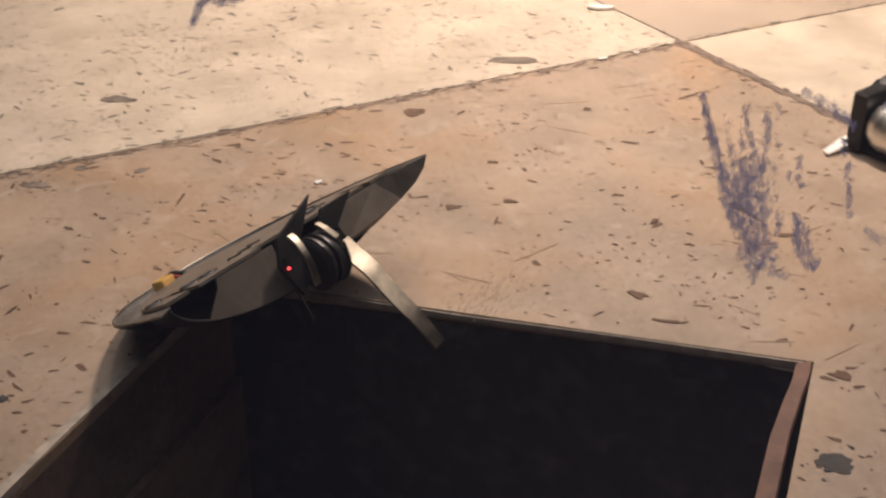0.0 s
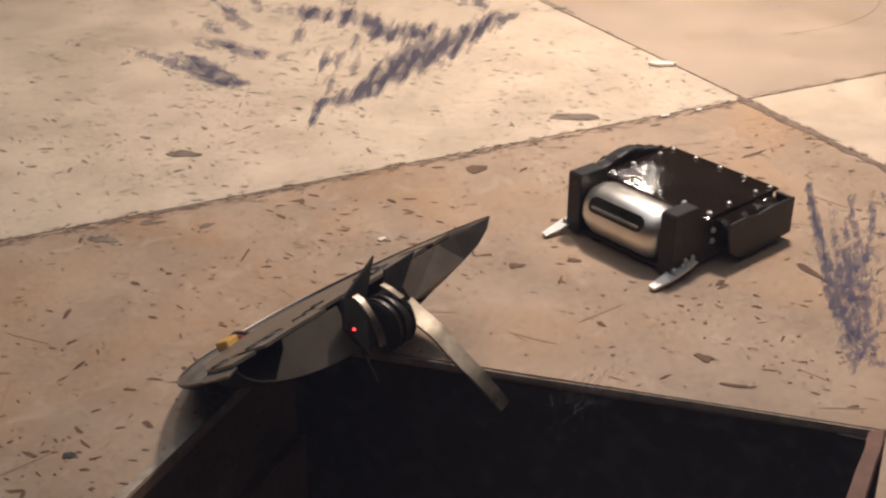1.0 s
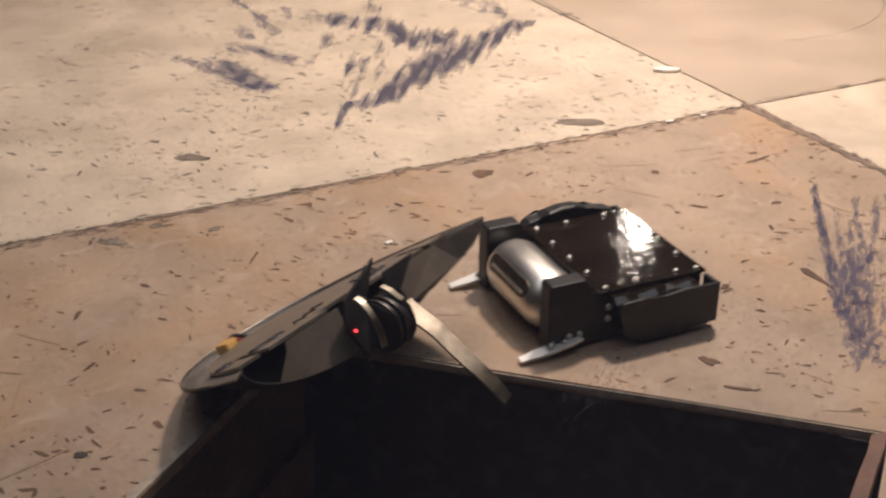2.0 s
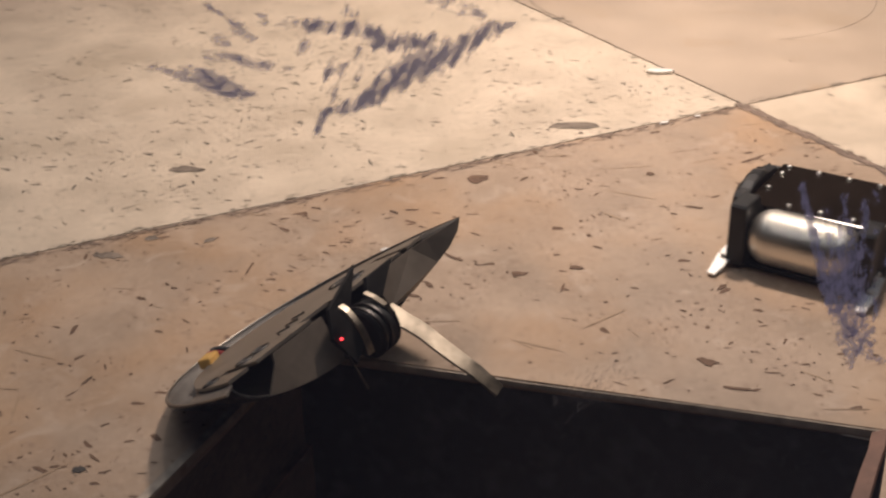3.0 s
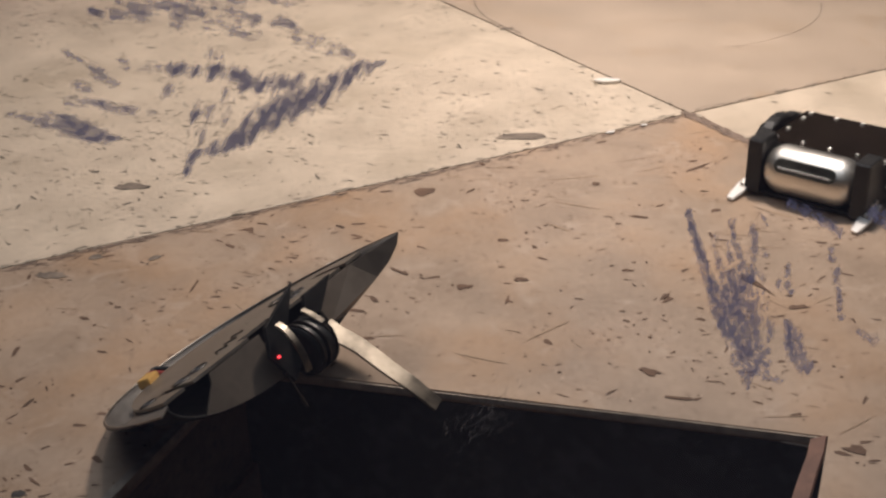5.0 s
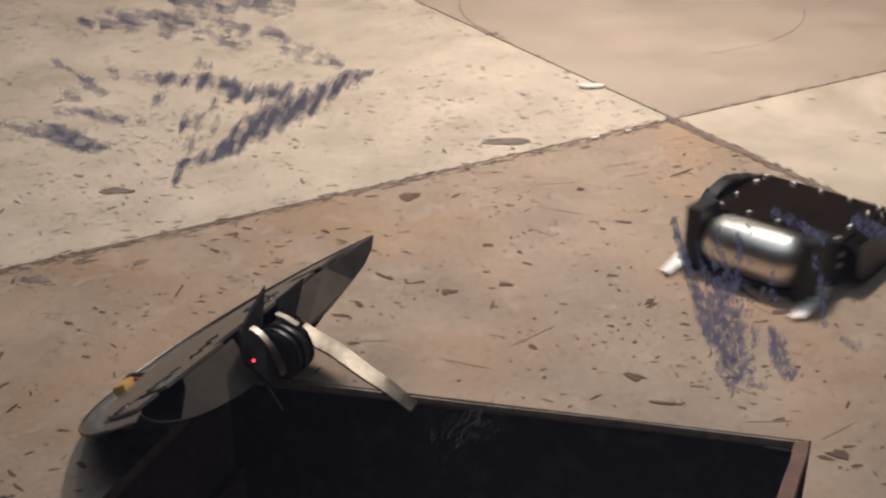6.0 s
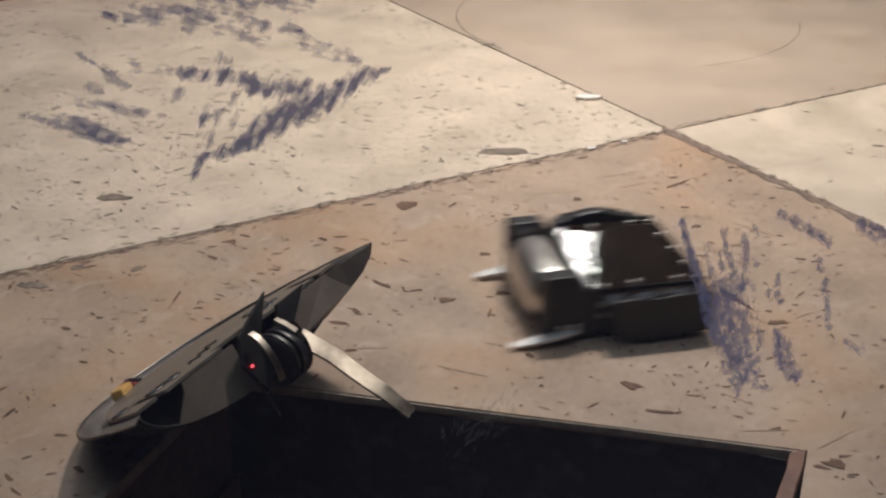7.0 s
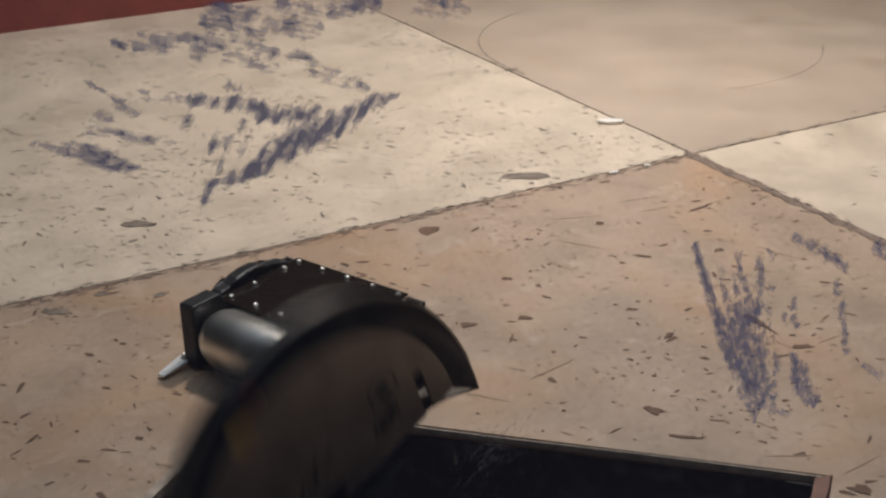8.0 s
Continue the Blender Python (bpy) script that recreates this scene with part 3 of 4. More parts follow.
SMEAR_WEDGE_A = ((-1.5, 0.76), [
    (-70, 1.0, [(-51, 73, 2.1), (-44, 56, 2.7), (-38, 40, 3.7), (-32, 26, 4.4), (-23, 9, 5.7), (-14, -10, 5.5), (-6, -24, 3.9)]),
    (-70, 0.95, [(-14, 21, 8.3), (-8, 3, 13.5), (-2, -13, 13.7), (3, -26, 11.2)]),
    (-70, 0.8, [(-19, 60, 2.5), (-15, 45, 2.2), (-8, 33, 2.8), (-2, 18, 3.8)]),
    (-70, 0.82, [(-3, 54, 2.2), (-1, 44, 3.5), (2, 29, 2.5), (0, 16, 3.9)]),
    (-70, 0.66, [(-31, 54, 2.2), (-28, 41, 2.5), (-21, 27, 3.8)]),
])
SMEAR_WEDGE_B = ((-1.5, 0.76), [
    (-70, 0.62, [(-19, 46, 3.1), (-17, 31, 4.4)]),
    (-70, 0.66, [(9, 8, 2.6), (17, -15, 3.6), (21, -28, 4.0)]),
    (-42, 0.85, [(-1, -35, 7.3), (11, -39, 7.4), (18, -40, 4.7)]),
    (-42, 0.8, [(3, -45, 5.7), (15, -49, 5.4)]),
    (-70, 0.85, [(7, -53, 4.0), (8, -60, 2.4)]),
    (-42, 0.85, [(21, -47, 3.7), (22, -57, 2.7)]),
    (-42, 0.6, [(25, -59, 1.7), (35, -65, 2.1)]),
    (-70, 0.95, [(33, -21, 2.7), (40, -35, 6.8), (46, -48, 6.2), (56, -61, 4.8)]),
])
SMEAR_FLECKS_A = ((-1.45, 0.78), [
    (-42, 0.7, [(-46, 38, 1.9), (-41, 31, 1.9)]),
    (-42, 0.6, [(-43, 13, 2.2), (-39, 11, 1.9)]),
    (-42, 0.8, [(-27, -11, 2.9), (-20, -16, 3.6)]),
    (-42, 0.6, [(-44, 0, 2.2), (-39, -5, 2.3)]),
    (-42, 0.65, [(-20, -1, 2.6), (-20, -8, 2.9)]),
    (-42, 0.75, [(-25, 41, 3.0), (-8, 31, 3.4), (19, 11, 3.1)]),
    (-42, 0.7, [(12, 2, 2.8), (16, -5, 2.8)]),
    (-42, 0.72, [(20, -15, 2.8), (30, -51, 2.9)]),
    (-42, 0.62, [(48, -67, 3.0), (66, -79, 3.0)]),
])
SMEAR_FLECKS_B = ((-1.45, 0.78), [
    (-42, 0.85, [(44, 19, 4.6), (70, 3, 5.4)]),
    (-42, 0.7, [(-21, -13, 2.8), (-16, -20, 2.1)]),
])
SMEARS = (SMEAR_ARROW_A, SMEAR_ARROW_B, SMEAR_ARROW_C, SMEAR_TOP_A, SMEAR_TOP_B, SMEAR_WEDGE_A, SMEAR_WEDGE_B, SMEAR_FLECKS_A, SMEAR_FLECKS_B)


def make_smears():
    """Thin films on the sheet, each a fine net whose thickness falls off from the middle of its strokes."""
    rng = random.Random(9)
    step = 0.0015
    for layer, (ang, film) in enumerate(M_SMEAR.items()):
        for mid, strokes in SMEARS:
            depth_of = {}
            for way, full, line in strokes:
                if way != ang:
                    continue
                pts = [Vector(p) / 1000 for p in line]
                for p, q in zip(pts, pts[1:]):
                    a, b = p.to_2d(), q.to_2d()
                    reach = max(p.z, q.z) * 1.3 + 2 * step
                    for i in range(int((min(a.x, b.x) - reach) / step), int((max(a.x, b.x) + reach) / step) + 1):
                        for k in range(int((min(a.y, b.y) - reach) / step), int((max(a.y, b.y) + reach) / step) + 1):
                            at = Vector((i * step, k * step))
                            f = max(0.0, min(1.0, (at - a).dot(b - a) / max(1e-9, (b - a).length_squared)))
                            off = (at - a.lerp(b, f)).length / ((p.z + (q.z - p.z) * f) * 1.3)
                            depth_of[i, k] = max(depth_of.get((i, k), 0.0), full * max(0.0, 1 - off ** 2.4) ** 0.8)
            if not depth_of:
                continue
            bm = bmesh.new()
            depth = bm.verts.layers.float.new("thickness")
            verts = {}
            for (i, k), value in depth_of.items():
                v = verts[i, k] = bm.verts.new((mid[0] + i * step, V_NEAR + 0.0006 + 0.0003 * layer, mid[1] + k * step))
                v[depth] = value
            for i, k in depth_of:
                ring = [(i, k), (i + 1, k), (i + 1, k + 1), (i, k + 1)]
                if all(r in verts for r in ring) and max(depth_of[r] for r in ring) > 0.02:
                    bm.faces.new([verts[r] for r in ring])
            bmesh.ops.delete(bm, geom=[v for v in bm.verts if not v.link_faces], context="VERTS")
            marks = part("smear_marks", bm, film)
            marks.matrix_world = GRID
            tagged(marks, "blue-grey rubbed streaks on the clear sheet", "smears", kind="stuff")
    bm = bmesh.new()
    for _ in range(150):
        u, z = rng.gauss(-1.68, 0.014), rng.gauss(0.74, 0.009)
        m = Matrix.Translation((u, V_NEAR + 0.0008 + rng.uniform(0, 0.0006), z)) @ Matrix.Rotation(math.pi / 2, 4, "X") @ Matrix.Rotation(radians(rng.gauss(50, 25)), 4, "Z")
        flake(bm, rng, m, rng.uniform(0.002, 0.007), rng.uniform(0.0006, 0.0014), 6)
    for _ in range(260):
        u, z = rng.uniform(-2.0, -1.3), rng.uniform(0.62, 0.84)
        m = Matrix.Translation((u, V_NEAR + 0.0008 + rng.uniform(0, 0.0006), z)) @ Matrix.Rotation(math.pi / 2, 4, "X") @ Matrix.Rotation(rng.uniform(0, 3), 4, "Z")
        flake(bm, rng, m, rng.uniform(0.0008, 0.004), rng.uniform(0.0004, 0.0009), 6)
    pale = part("smear_marks", bm, M_SMEAR_PALE)
    pale.matrix_world = GRID
    tagged(pale, "faint grey scuffs on the clear sheet", "smears", kind="stuff")


make_floor_marks()
make_smears()


def make_chip(x, y, ang, size, outline, text, mat=M_CHIP):
    bm = prism([(px * size, py * size) for px, py in outline], 0, size * 0.22, size * 0.05)
    ob = part("plastic_chip", bm, mat)
    ob.matrix_world = pose(x, y, 0.0018, 0, 0, ang)
    tagged(ob, text, "debris")


make_chip(0.411, 1.565, 10, 0.037, [(-1, -0.2), (-0.3, -0.45), (0.8, -0.25), (1, 0.1), (0.2, 0.4), (-0.7, 0.3)], "white plastic splinter lying on the floor near the seam")
make_chip(0.014, 0.385, 60, 0.010, [(-1, -0.5), (0.4, -0.6), (1, 0.1), (0.3, 0.6), (-0.8, 0.5)], "small white plastic chip on the tan floor")
make_chip(0.463, 1.194, 40, 0.016, [(-1, -0.3), (0.5, -0.4), (1, 0.2), (-0.3, 0.4)], "tiny white plastic crumb beside the seam")
make_chip(0.538, 1.26, 30, 0.010, [(-1, -0.4), (0.6, -0.5), (0.9, 0.3), (-0.4, 0.5)], "tiny white plastic crumb beside the seam")


# ---- the drum robot ----
SIDE = Matrix(((1, 0, 0, 0), (0, 0, 1, 0), (0, 1, 0, 0), (0, 0, 0, 1)))


def side_prism(points, y0, y1, bevel=0.003):
    """A slab with the outline of (x, z) points, from y0 to y1."""
    bm = prism(points, min(y0, y1), max(y0, y1), bevel, m=SIDE)
    bmesh.ops.recalc_face_normals(bm, faces=bm.faces)
    return bm


def make_drum_robot():
    """Local x points ahead, y to its left; the fork tips lie on x = 0."""
    bot = thing("drum_robot", pose(0.43, 0.404, 0, 0, 0, -124.1), "black boxy combat robot with a polished steel drum", "robot")
    top = 0.1
    part("body", box((-0.355, -0.128, 0.012), (-0.15, 0.128, top - 0.006), 0.004), M_BLACK, bot)
    part("cover", prism([(-0.358, -0.135), (-0.358, 0.135), (-0.19, 0.135), (-0.148, 0.135), (-0.143, 0.128), (-0.143, -0.128), (-0.148, -0.135), (-0.19, -0.135)], top - 0.0055, top, 0.0015), M_COVER, bot, "glossy smoked top cover")
    for s in (-1, 1):
        plate = part("side_plate", side_prism([(-0.053, 0.008), (-0.053, 0.126), (-0.057, 0.13), (-0.118, 0.13), (-0.126, 0.122), (-0.13, 0.1), (-0.148, 0.092), (-0.2, 0.092), (-0.2, 0.014), (-0.12, 0.008)], s * 0.1, s * 0.134), M_BLACK, bot)
        for x, z in ((-0.092, 0.030), (-0.112, 0.030), (-0.165, 0.07), (-0.165, 0.048)):
            bolt(plate, pose(x, s * 0.134, z, -90 * s, 0, 0), 1.1)
        # wheel pod: an outer wall, a rear wall and a floor, open above at the back
        w0, w1 = 0.1295, 0.17
        wall = side_prism([(-0.365, 0.016), (-0.365, 0.09), (-0.30, 0.092), (-0.255, 0.086), (-0.215, 0.092), (-0.172, 0.09), (-0.165, 0.082), (-0.178, 0.03), (-0.205, 0.012), (-0.25, 0.008)], s * (w1 - 0.007), s * w1, 0.002)
        box((-0.365, min(s * w0, s * (w1 - 0.007)), 0.016), (-0.357, max(s * w0, s * (w1 - 0.007)), 0.09), 0.0015, wall)
        box((-0.357, min(s * w0, s * (w1 - 0.007)), 0.014), (-0.21, max(s * w0, s * (w1 - 0.007)), 0.02), 0.001, wall)
        part("wheel_pod", wall, M_BLACK, bot)
        rise = bmesh.new()
        rows = []
        for i in range(15):
            x = -0.165 - 0.16 * i / 14
            z = 0.0935 + 0.0025 * math.sin(i * 1.1)
            rows.append([rise.verts.new((x, s * y, zz)) for y, zz in ((0.134, top - 0.007), (0.15, z), (0.163, z - 0.006), (0.163, z - 0.011), (0.134, top - 0.014))])
        for p, q in zip(rows, rows[1:]):
            for k in range(5):
                rise.faces.new((p[k], q[k], q[(k + 1) % 5], p[(k + 1) % 5]))
        rise.faces.new(rows[0])
        rise.faces.new(rows[-1][::-1])
        bmesh.ops.recalc_face_normals(rise, faces=rise.faces)
        part("pod_cover", rise, M_COVER, bot, "wavy smoked plastic lip over the wheel")
        wheel = part("wheel", lathe([(0.012, -0.013), (0.043, -0.013), (0.046, -0.010), (0.046, 0.010), (0.043, 0.013), (0.012, 0.013)], pose(-0.275, s * 0.147, 0.0465, 90, 0, 0), 32), M_RUBBER, bot)
        part("rim", lathe([(0.028, -0.014), (0.028, 0.014)], pose(-0.275, s * 0.147, 0.0465, 90, 0, 0), 24), M_DARKSTEEL, wheel)
        arm = part("fork", prism([(0.0, -0.009), (0.002, 0.006), (-0.03, 0.011), (-0.06, 0.013), (-0.115, 0.009), (-0.115, -0.009), (-0.06, -0.013), (-0.03, -0.011)], -0.0025, 0.0025, 0.001, m=pose(0, s * 0.138, 0.0065, 0, 9, 0)), M_ALLOY, bot, "bright steel ground fork")
        for x in (-0.058, -0.083):
            bolt(arm, pose(x, s * 0.138, 0.02), 1.2)
        part("fork_block", box((-0.1, min(s * 0.128, s * 0.146), 0.013), (-0.05, max(s * 0.128, s * 0.146), 0.018), 0.002), M_STEEL, arm)
    part("wheel_guard", side_prism([(-0.15, 0.085), (-0.152, 0.1), (-0.16, 0.106), (-0.185, 0.108), (-0.2, 0.117), (-0.225, 0.122), (-0.255, 0.122), (-0.275, 0.116), (-0.285, 0.107), (-0.325, 0.104), (-0.34, 0.096), (-0.34, 0.085)], -0.166, -0.136, 0.006), M_BLACK, bot, "rounded black guard over one wheel")
    part("front_skid", box((-0.15, -0.1, 0.006), (-0.066, 0.1, 0.012), 0.002), M_BLACK, bot)
    for i in range(5):
        bolt(bot, pose(-0.3428, 0.0035 + 0.0607 * (i - 2), top))
        bolt(bot, pose(-0.1627, 0.0035 + 0.0607 * (i - 2), top))
    for x in (-0.2252, -0.305):
        for s in (-1, 1):
            bolt(bot, pose(x, s * 0.12, top))
    r = 0.053
    prof = [(0.014, -0.098), (0.030, -0.097), (0.040, -0.091), (0.048, -0.08), (r, -0.064), (r, 0.064), (0.048, 0.08), (0.040, 0.091), (0.030, 0.097), (0.014, 0.098)]
    drum = part("drum", lathe(prof, pose(0, 0, 0, 90, 0, 0), 64), M_POLISH, bot, "polished steel drum with a long slot", smooth=True)
    drum.matrix_local = pose(-0.092, 0, 0.064)
    for k in range(2):
        a = math.pi * k + 0.5
        face = Matrix.Rotation(math.pi / 2 - a, 4, "Y")
        oval = [(0.016 * math.cos(q), (0.052 if math.sin(q) > 0 else -0.052) + 0.016 * math.sin(q)) for q in (2 * math.pi * (i + 0.5) / 20 for i in range(20))]
        # Nothing is cut: the oval stands proud and its dark colour imitates a recess.
        part("slot", prism(oval, r - 0.004, r + 0.0007, 0.0004, m=face), M_SLOT, drum, "drum slot as a raised oval, its recess shade put into the colour")
        part("tooth", box((0.004, -0.058, r - 0.006), (0.009, 0.058, r + 0.0022), 0.0008, m=face), M_POLISH, drum, "steel impactor bar")
    return bot, drum


DRUM_ROBOT, DRUM = make_drum_robot()


# ---- the dish robot ----
R1, RX, RY, RE, FACE = 0.24, 0.288, 0.36, -0.05, 0.076


def rim_point(a):
    return Vector((RX * math.cos(a), RE + RY * math.sin(a), -0.003 + 0.006 * math.sin(a)))


def make_dish_robot():
    """Local x runs along the straight front, y to the round back, z out of the plate's face."""
    bot = thing("dish_robot", pose(0.148, -0.126, 0.193, -36.3, 0, 66.6), "half-round steel dish combat robot tipped at the pit edge", "robot")
    arc = [(R1 * math.cos(a), R1 * math.sin(a)) for a in (math.pi * i / 48 for i in range(49))]
    front = [(-0.198, 0), (-0.198, 0.07), (-0.18, 0.07), (-0.18, 0), (-0.055, 0), (-0.055, 0.032), (0.02, 0.032), (0.02, 0), (0.18, 0), (0.18, 0.075), (0.197, 0.075), (0.197, 0)]
    part("plate", prism(arc + front, -0.0025, 0.0025), M_PLATE, bot, "worn bare steel plate with slots cut in its front edge")
    # engraved marks
    for x, y, r in ((0.126, 0.099, 0.026), (0.107, 0.05, 0.016), (0.128, 0.058, 0.012), (-0.215, 0.07, 0.014), (-0.16, 0.05, 0.016), (-0.125, 0.05, 0.017)):
        pts = [(x + r * math.cos(q), y + 0.8 * r * math.sin(q), 0.0032) for q in (2 * math.pi * i / 20 for i in range(20))]
        part("scribed_mark", tube(pts + pts[:2], 0.0016, 5), M_DARKSTEEL, bot)
        part("slot", prism([(x + 0.5 * r * math.cos(q), y + 0.4 * r * math.sin(q)) for q in (2 * math.pi * i / 20 for i in range(20))], 0.0015, 0.0031), M_BLACK, bot, "dark lightening slot")
    for x, y in ((-0.03, 0.06), (0.0, 0.075), (-0.06, 0.05)):
        part("scribed_mark", tube([(x - 0.02, y, 0.003), (x - 0.008, y + 0.02, 0.003), (x + 0.004, y, 0.003), (x + 0.018, y + 0.018, 0.003)], 0.0018, 5), M_DARKSTEEL, bot)
    # bent rim band round the back
    band, rows = bmesh.new(), []
    for i in range(65):
        a = math.pi * i / 64
        rim = rim_point(a)
        low = Vector((R1 * 1.04 * math.cos(a), R1 * 1.04 * math.sin(a), -0.05 * min(1, math.sin(a) ** 2 * 1.6)))
        depth = min(1, math.sin(a) ** 1.4 * 1.5 + 0.01)
        rows.append([band.verts.new(rim.lerp(low, depth * f) + Vector((math.cos(a), math.sin(a), 0)) * 0.012 * math.sin(math.pi * f) * depth) for f in (0, 0.25, 0.5, 0.75, 1)])
        rows[-1].append(band.verts.new((R1 * 0.985 * math.cos(a), R1 * 0.985 * math.sin(a), -0.004 - 0.002 * math.sin(a))))
    for p, q in zip(rows, rows[1:]):
        for k in range(5):
            band.faces.new((p[k], q[k], q[k + 1], p[k + 1]))
    bmesh.ops.recalc_face_normals(band, faces=band.faces)
    rim = part("rim_band", band, M_BLACK, bot, "bent steel rim band", smooth=True)
    mod = rim.modifiers.new("thickness", "SOLIDIFY")
    mod.thickness, mod.offset = 0.003, 1
    rim.data.materials.append(M_RIM)
    mod.material_offset = mod.material_offset_rim = 1
    lip = [rim_point(math.pi * i / 64) for i in range(65)]
    part("rim_lip", tube(lip, 0.0016, 6), M_STEEL, rim, "bright worn edge of the rim")
    for a in (0.75, 0.92, 1.1, 1.75):
        low = Vector((R1 * 1.04 * math.cos(a), R1 * 1.04 * math.sin(a), -0.05))
        inward = Vector((-math.cos(a), -math.sin(a), 0))
        part("rim_seam", tube([rim_point(a).lerp(low, f) + Vector((math.cos(a), math.sin(a), 0)) * 0.012 * math.sin(math.pi * f) + inward * 0.001 for f in (0.06, 0.3, 0.5, 0.7, 0.95)], 0.0011, 5), M_DARKSTEEL, rim)
    # rounded underside and the two front panels beside the weapon
    shell, rows = bmesh.new(), []
    for i in range(25):
        a = math.pi * i / 24
        rows.append([shell.verts.new((R1 * math.cos(a), 0.004 + R1 * math.sin(a) * math.cos(b), -0.006 - FACE * math.sin(a) * math.sin(b))) for b in (math.pi / 2 * k / 8 for k in range(9))])
    for p, q in zip(rows, rows[1:]):
        for k in range(8):
            shell.faces.new((p[k], q[k], q[k + 1], p[k + 1]))
    bmesh.ops.remove_doubles(shell, verts=shell.verts, dist=1e-5)
    bmesh.ops.recalc_face_normals(shell, faces=shell.faces)
    under = part("underside", shell, M_BLACK, bot, "black rounded underside", smooth=True)
    mod = under.modifiers.new("thickness", "SOLIDIFY")
    mod.thickness, mod.offset = 0.004, -1
    sag = [(x, -0.004 - FACE * math.sqrt(1 - (x / R1) ** 2)) for x in (-0.19 + 0.154 * i / 14 for i in range(15))]
    wing = [(x, -0.004) for x in (0.096, 0.15, 0.2, 0.23, 0.26)][::-1] + [(0.096, -0.037), (0.101, -0.061), (0.13, -0.065), (0.165, -0.062), (0.2, -0.055), (0.228, -0.047), (0.255, -0.036), (0.277, -0.02), (0.288, -0.004)]
    for outline in ([(-0.15, -0.004), (-0.155, -0.018)] + sag + [(-0.036, -0.004)], wing):
        sheet = side_prism(outline, -0.002, 0.002, 0)
        for v in sheet.verts:
            v.co.y -= 0.05 * max(0.0, (v.co.x - 0.19) / 0.098) ** 1.3
        part("front_panel", sheet, M_FRONT, bot, "steel front panel, tinted brown for the floor it reflects")
    # weapon: motor hub with rings, black brackets, curved claws
    across = pose(0, 0, 0, 0, 90, 0)
    hub = part("hub", lathe([(0.02, -0.052), (0.040, -0.052), (0.046, -0.046), (0.046, -0.02), (0.041, -0.017), (0.041, -0.008), (0.048, -0.004), (0.048, 0.022), (0.042, 0.03), (0.042, 0.045), (0.02, 0.05)], pose(0.012, -0.034, -0.058) @ across @ Matrix.Diagonal((0.86, 0.86, 0.5, 1)), 48), M_RUBBER, bot, "black ringed weapon hub", smooth=False)
    for x in (-0.006, 0.008, 0.026):
        part("hub_ring", lathe([(0.038, -0.003), (0.043, -0.002), (0.043, 0.002), (0.038, 0.003)], pose(x, -0.034, -0.058) @ across, 48), M_DARKSTEEL, hub)
    for outline in ([(-0.068, -0.035), (-0.05, -0.088), (-0.02, -0.072), (-0.016, -0.02), (0.044, 0.036), (-0.047, 0.004)], [(0.038, -0.011), (0.061, -0.031), (0.121, 0.01), (0.051, 0.009)]):
        part("bracket", side_prism(outline, -0.037, -0.029, 0.001), M_BLACK, bot, "black pointed bracket")
    long_way = [(0.052, -0.04, -0.05), (0.051, -0.06, -0.073), (0.049, -0.085, -0.098), (0.044, -0.106, -0.122), (0.04, -0.128, -0.149), (0.039, -0.147, -0.174), (0.038, -0.162, -0.198), (0.038, -0.175, -0.222)]
    axle = Vector((0.05, -0.034, -0.06))
    way = smooth_line([Vector(p) - axle for p in long_way], 5)
    claw = part("claw", ribbon(way, [0.037 - 0.010 * (i / (len(way) - 1)) ** 1.5 for i in range(len(way))], (1, 0.15, 0.1), 0.004), M_CLAW, bot, "curved bright steel claw")
    claw.matrix_local = Matrix.Translation(axle)
    short_way = [(-0.036, -0.05, 0.0), (-0.037, -0.06, -0.012), (-0.041, -0.07, -0.035), (-0.044, -0.073, -0.058), (-0.047, -0.07, -0.08)]
    part("claw", ribbon(smooth_line(short_way), [0.011] * 17, (1, 0, 0), 0.004), M_CLAW, bot, "short bright steel claw")
    part("strap", ribbon([(0.02, -0.05, -0.006), (0.021, -0.062, -0.018), (0.024, -0.072, -0.036), (0.026, -0.075, -0.055)], [0.009, 0.010, 0.010, 0.009], (1, 0, 0), 0.003), M_CLAW, bot, "steel strap over the hub")
    part("rod", tube([(-0.062, -0.04, -0.067), (-0.053, -0.03, -0.129)], 0.002, 8), M_DARKSTEEL, bot)
    # wiring in the gap behind the plate
    for k, mat in enumerate((M_RUBBER, M_REDWIRE, M_RUBBER)):
        pts = [(-0.10 + 0.02 * k + 0.05 * f, 0.222 + 0.012 * k + 0.03 * math.sin(3 * f), -0.012 + 0.022 * math.sin(math.pi * f)) for f in (i / 8 for i in range(9))]
        part("wire", tube(pts, 0.004, 8), mat, bot)
    part("connector", box((-0.019, -0.011, -0.008), (0.019, 0.011, 0.008), 0.003, m=pose(-0.085, 0.228, 0.007, 10, 0, 25)), M_ORANGE, bot, "orange battery connector")
    part("status_light", lathe([(0.0012, 0), (0.0022, 0.001), (0.0022, 0.003), (0.001, 0.0045)], pose(-0.056, -0.0372, -0.042, 90, 0, 0), 12), M_LED, bot, "lit red status light")
    return bot, claw


DISH_ROBOT, CLAW = make_dish_robot()


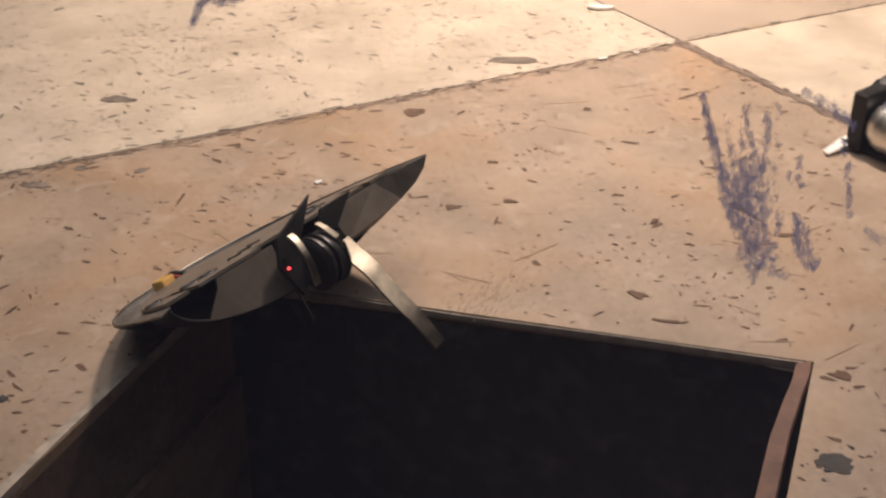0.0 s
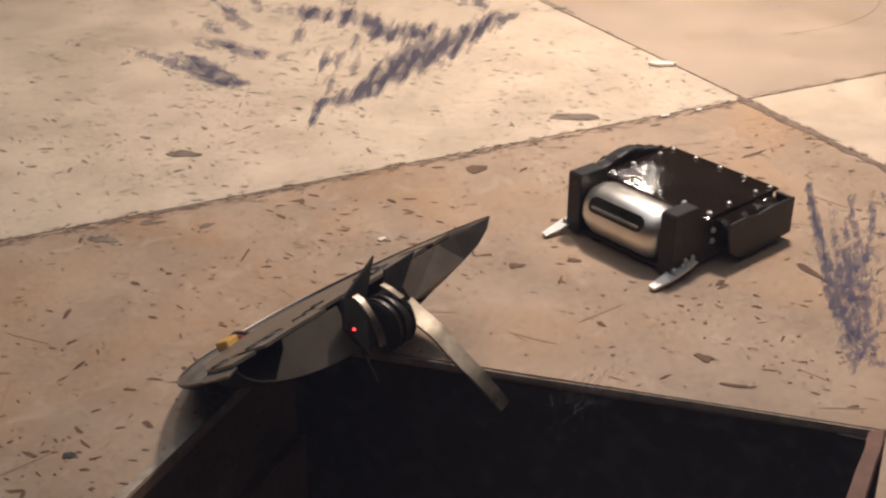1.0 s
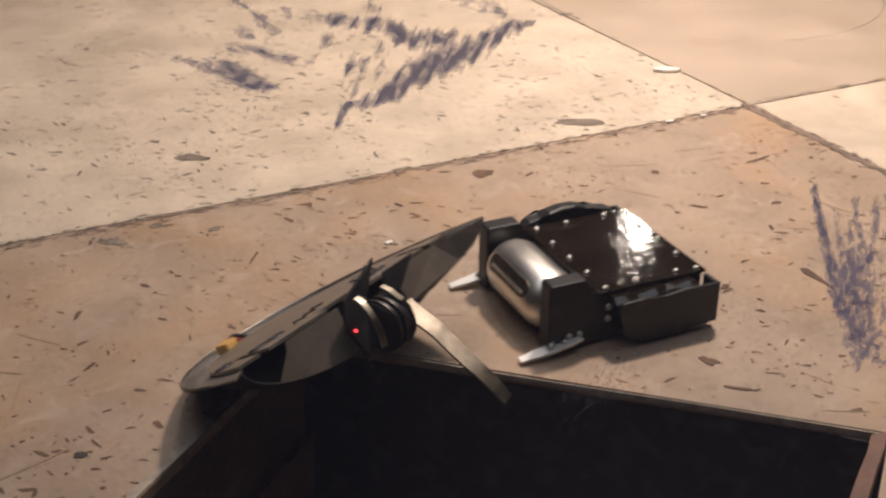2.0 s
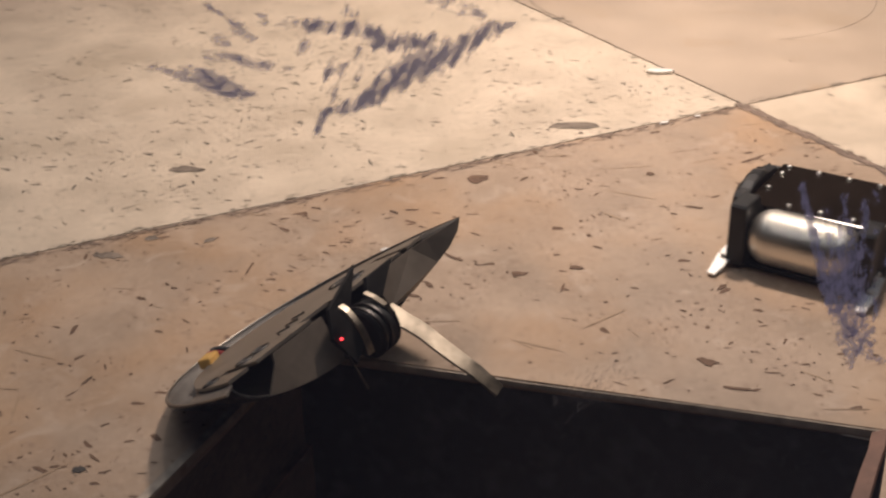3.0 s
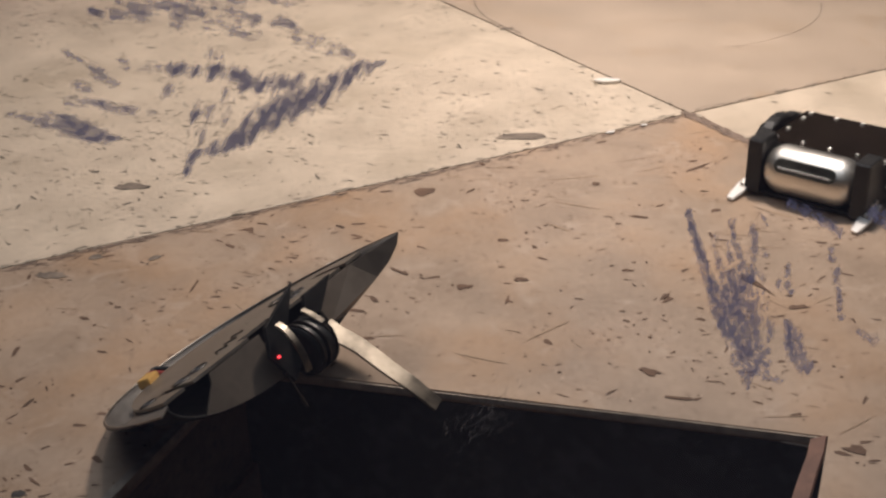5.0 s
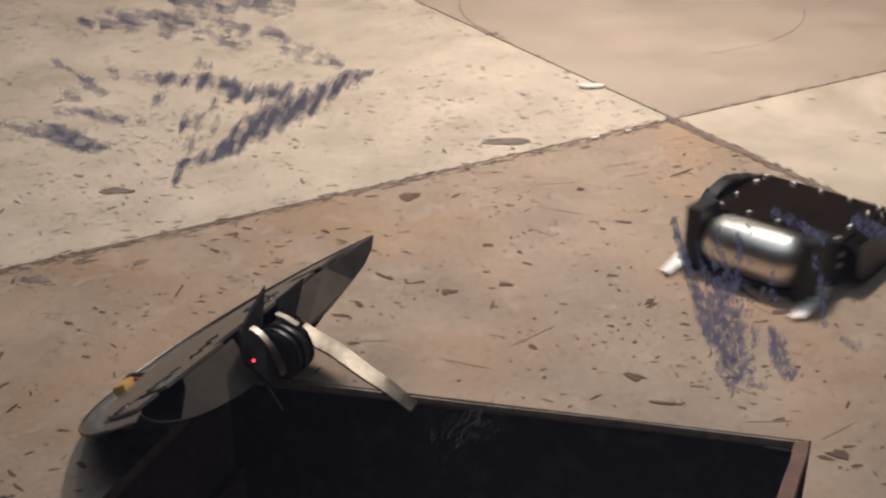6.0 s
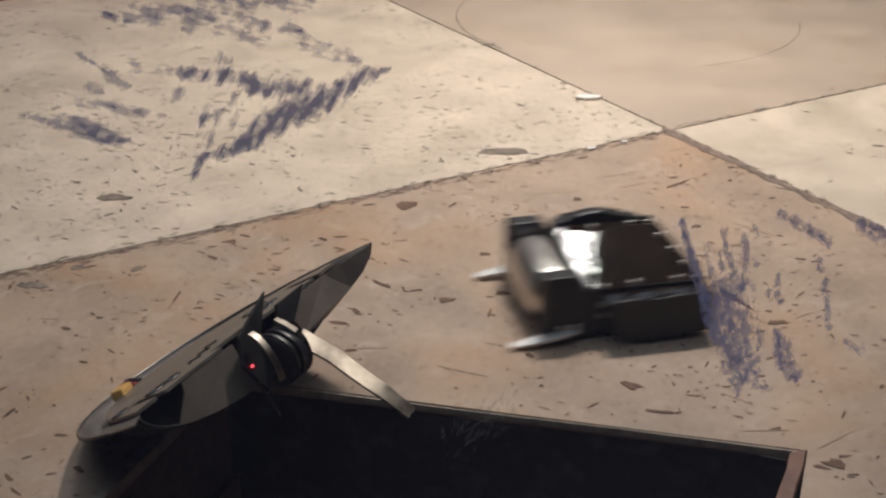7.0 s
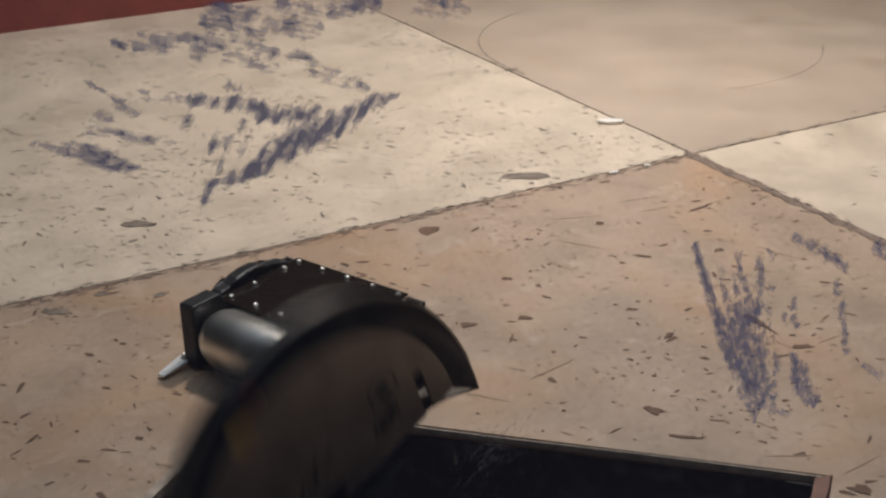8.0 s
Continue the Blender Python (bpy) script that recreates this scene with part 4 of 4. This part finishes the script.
# ---- what moves ----
def motions():
    drum_rows = [(0, 1.086, 0.689, -127.2), (0.2, 0.952, 0.713, -165.5), (0.4, 0.708, 0.742, -180.9), (0.5, 0.574, 0.708, -179), (0.7, 0.396, 0.577, -157.9), (0.8, 0.394, 0.486, -141.4), (0.9, 0.41, 0.425, -129), (1.0, 0.43, 0.404, -124.1), (1.2, 0.43, 0.40, -124.0),
                 (1.7, 0.34, 0.25, -134), (2.3, 0.238, 0.08, -143.3), (2.5, 0.352, 0.199, -144.6), (2.7, 0.59, 0.36, -133), (2.85, 0.71, 0.385, -116), (3.0, 0.77, 0.388, -107.4), (3.2, 0.86, 0.45, -101), (3.5, 0.901, 0.654, -97.7), (3.7, 0.901, 0.654, -97.7),
                 (3.85, 0.93, 0.79, -106), (4.0, 0.843, 0.895, -136.5), (4.5, 0.848, 0.904, -136.1), (4.7, 0.83, 0.90, -135), (5.3, 1.0, 0.62, -78), (5.7, 1.09, 0.50, -42), (5.8, 1.06, 0.47, -50), (5.9, 0.93, 0.43, -86), (6.0, 0.803, 0.44, -118.2), (6.15, 0.68, 0.49, -148), (6.3, 0.661, 0.497, -150.9),
                 (6.7, 0.661, 0.497, -150.9), (6.8, 0.62, 0.48, -151.2), (6.9, 0.528, 0.425, -151.6), (7.0, 0.385, 0.325, -154.8), (7.1, 0.212, 0.265, -155.9), (7.2, 0.052, 0.16, -149.3), (7.3, -0.03, 0.09, -133), (7.4, -0.066, 0.044, -120.0),
                 (7.5, -0.075, -0.005, -116.8), (8.0, -0.066, -0.011, -112.6)]
    walk(DRUM_ROBOT, [(t, pose(x, y, 0, 0, 0, a)) for t, x, y, a in drum_rows])
    spins, turn = [], 0.0
    for i in range(241):
        t = i / 30
        spins.append((t, pose(-0.092, 0, 0.064, 0, turn, 0)))
        if t < 0.75 or 2.2 < t < 3.75 or 5.6 < t:
            turn += 77.0
        elif t < 0.8 or 3.75 <= t < 3.8:
            turn += (360 - turn % 360) / 3 if turn % 360 else 0
        elif abs(turn % 360) > 0.01:
            turn += min(60.0, 360 - turn % 360)
    walk(DRUM, spins)
    first, settled = (0.142, -0.131, 0.182, -33.0, -2.1, 67.0), (0.139, -0.133, 0.181, -33.6, -1.6, 67.4)
    rest, slid = (0.106, -0.139, 0.181, -33.0, -2.6, 72.6), (0.087, -0.143, 0.183, -34.0, -2.8, 72.8)
    dish_rows = [(0, first), (0.4, first), (0.9, settled), (1.9, settled), (2.15, rest), (4.7, rest), (5.8, slid), (7.12, slid), (7.2, (0.066, -0.128, 0.180, -32, -9, 71)), (7.3, (0.025, -0.105, 0.176, -27, -18, 69)), (7.4, (0.01, -0.095, 0.17, -20, -21, 64)),
                 (7.5, (0.037, -0.098, 0.149, -10.1, -20.2, 56.3)), (7.6, (0.09, -0.136, 0.133, 7.4, -14.4, 47.4)), (7.7, (0.143, -0.106, 0.108, 19.1, 4.7, 52.7)), (7.8, (0.172, -0.114, 0.08, 33, -0.2, 63.0)), (7.9, (0.22, -0.20, 0.09, 45, -5, 62)),
                 (8.0, (0.283, -0.395, 0.123, 89.6, -18.7, 62.2))]
    walk(DISH_ROBOT, [(t, pose(*p)) for t, p in dish_rows])
    walk(CLAW, [(t, pose(0.05, -0.034, -0.06, a, 0, 0)) for t, a in ((0, 8), (1.9, 8), (2.15, 0), (8, 0))])


motions()
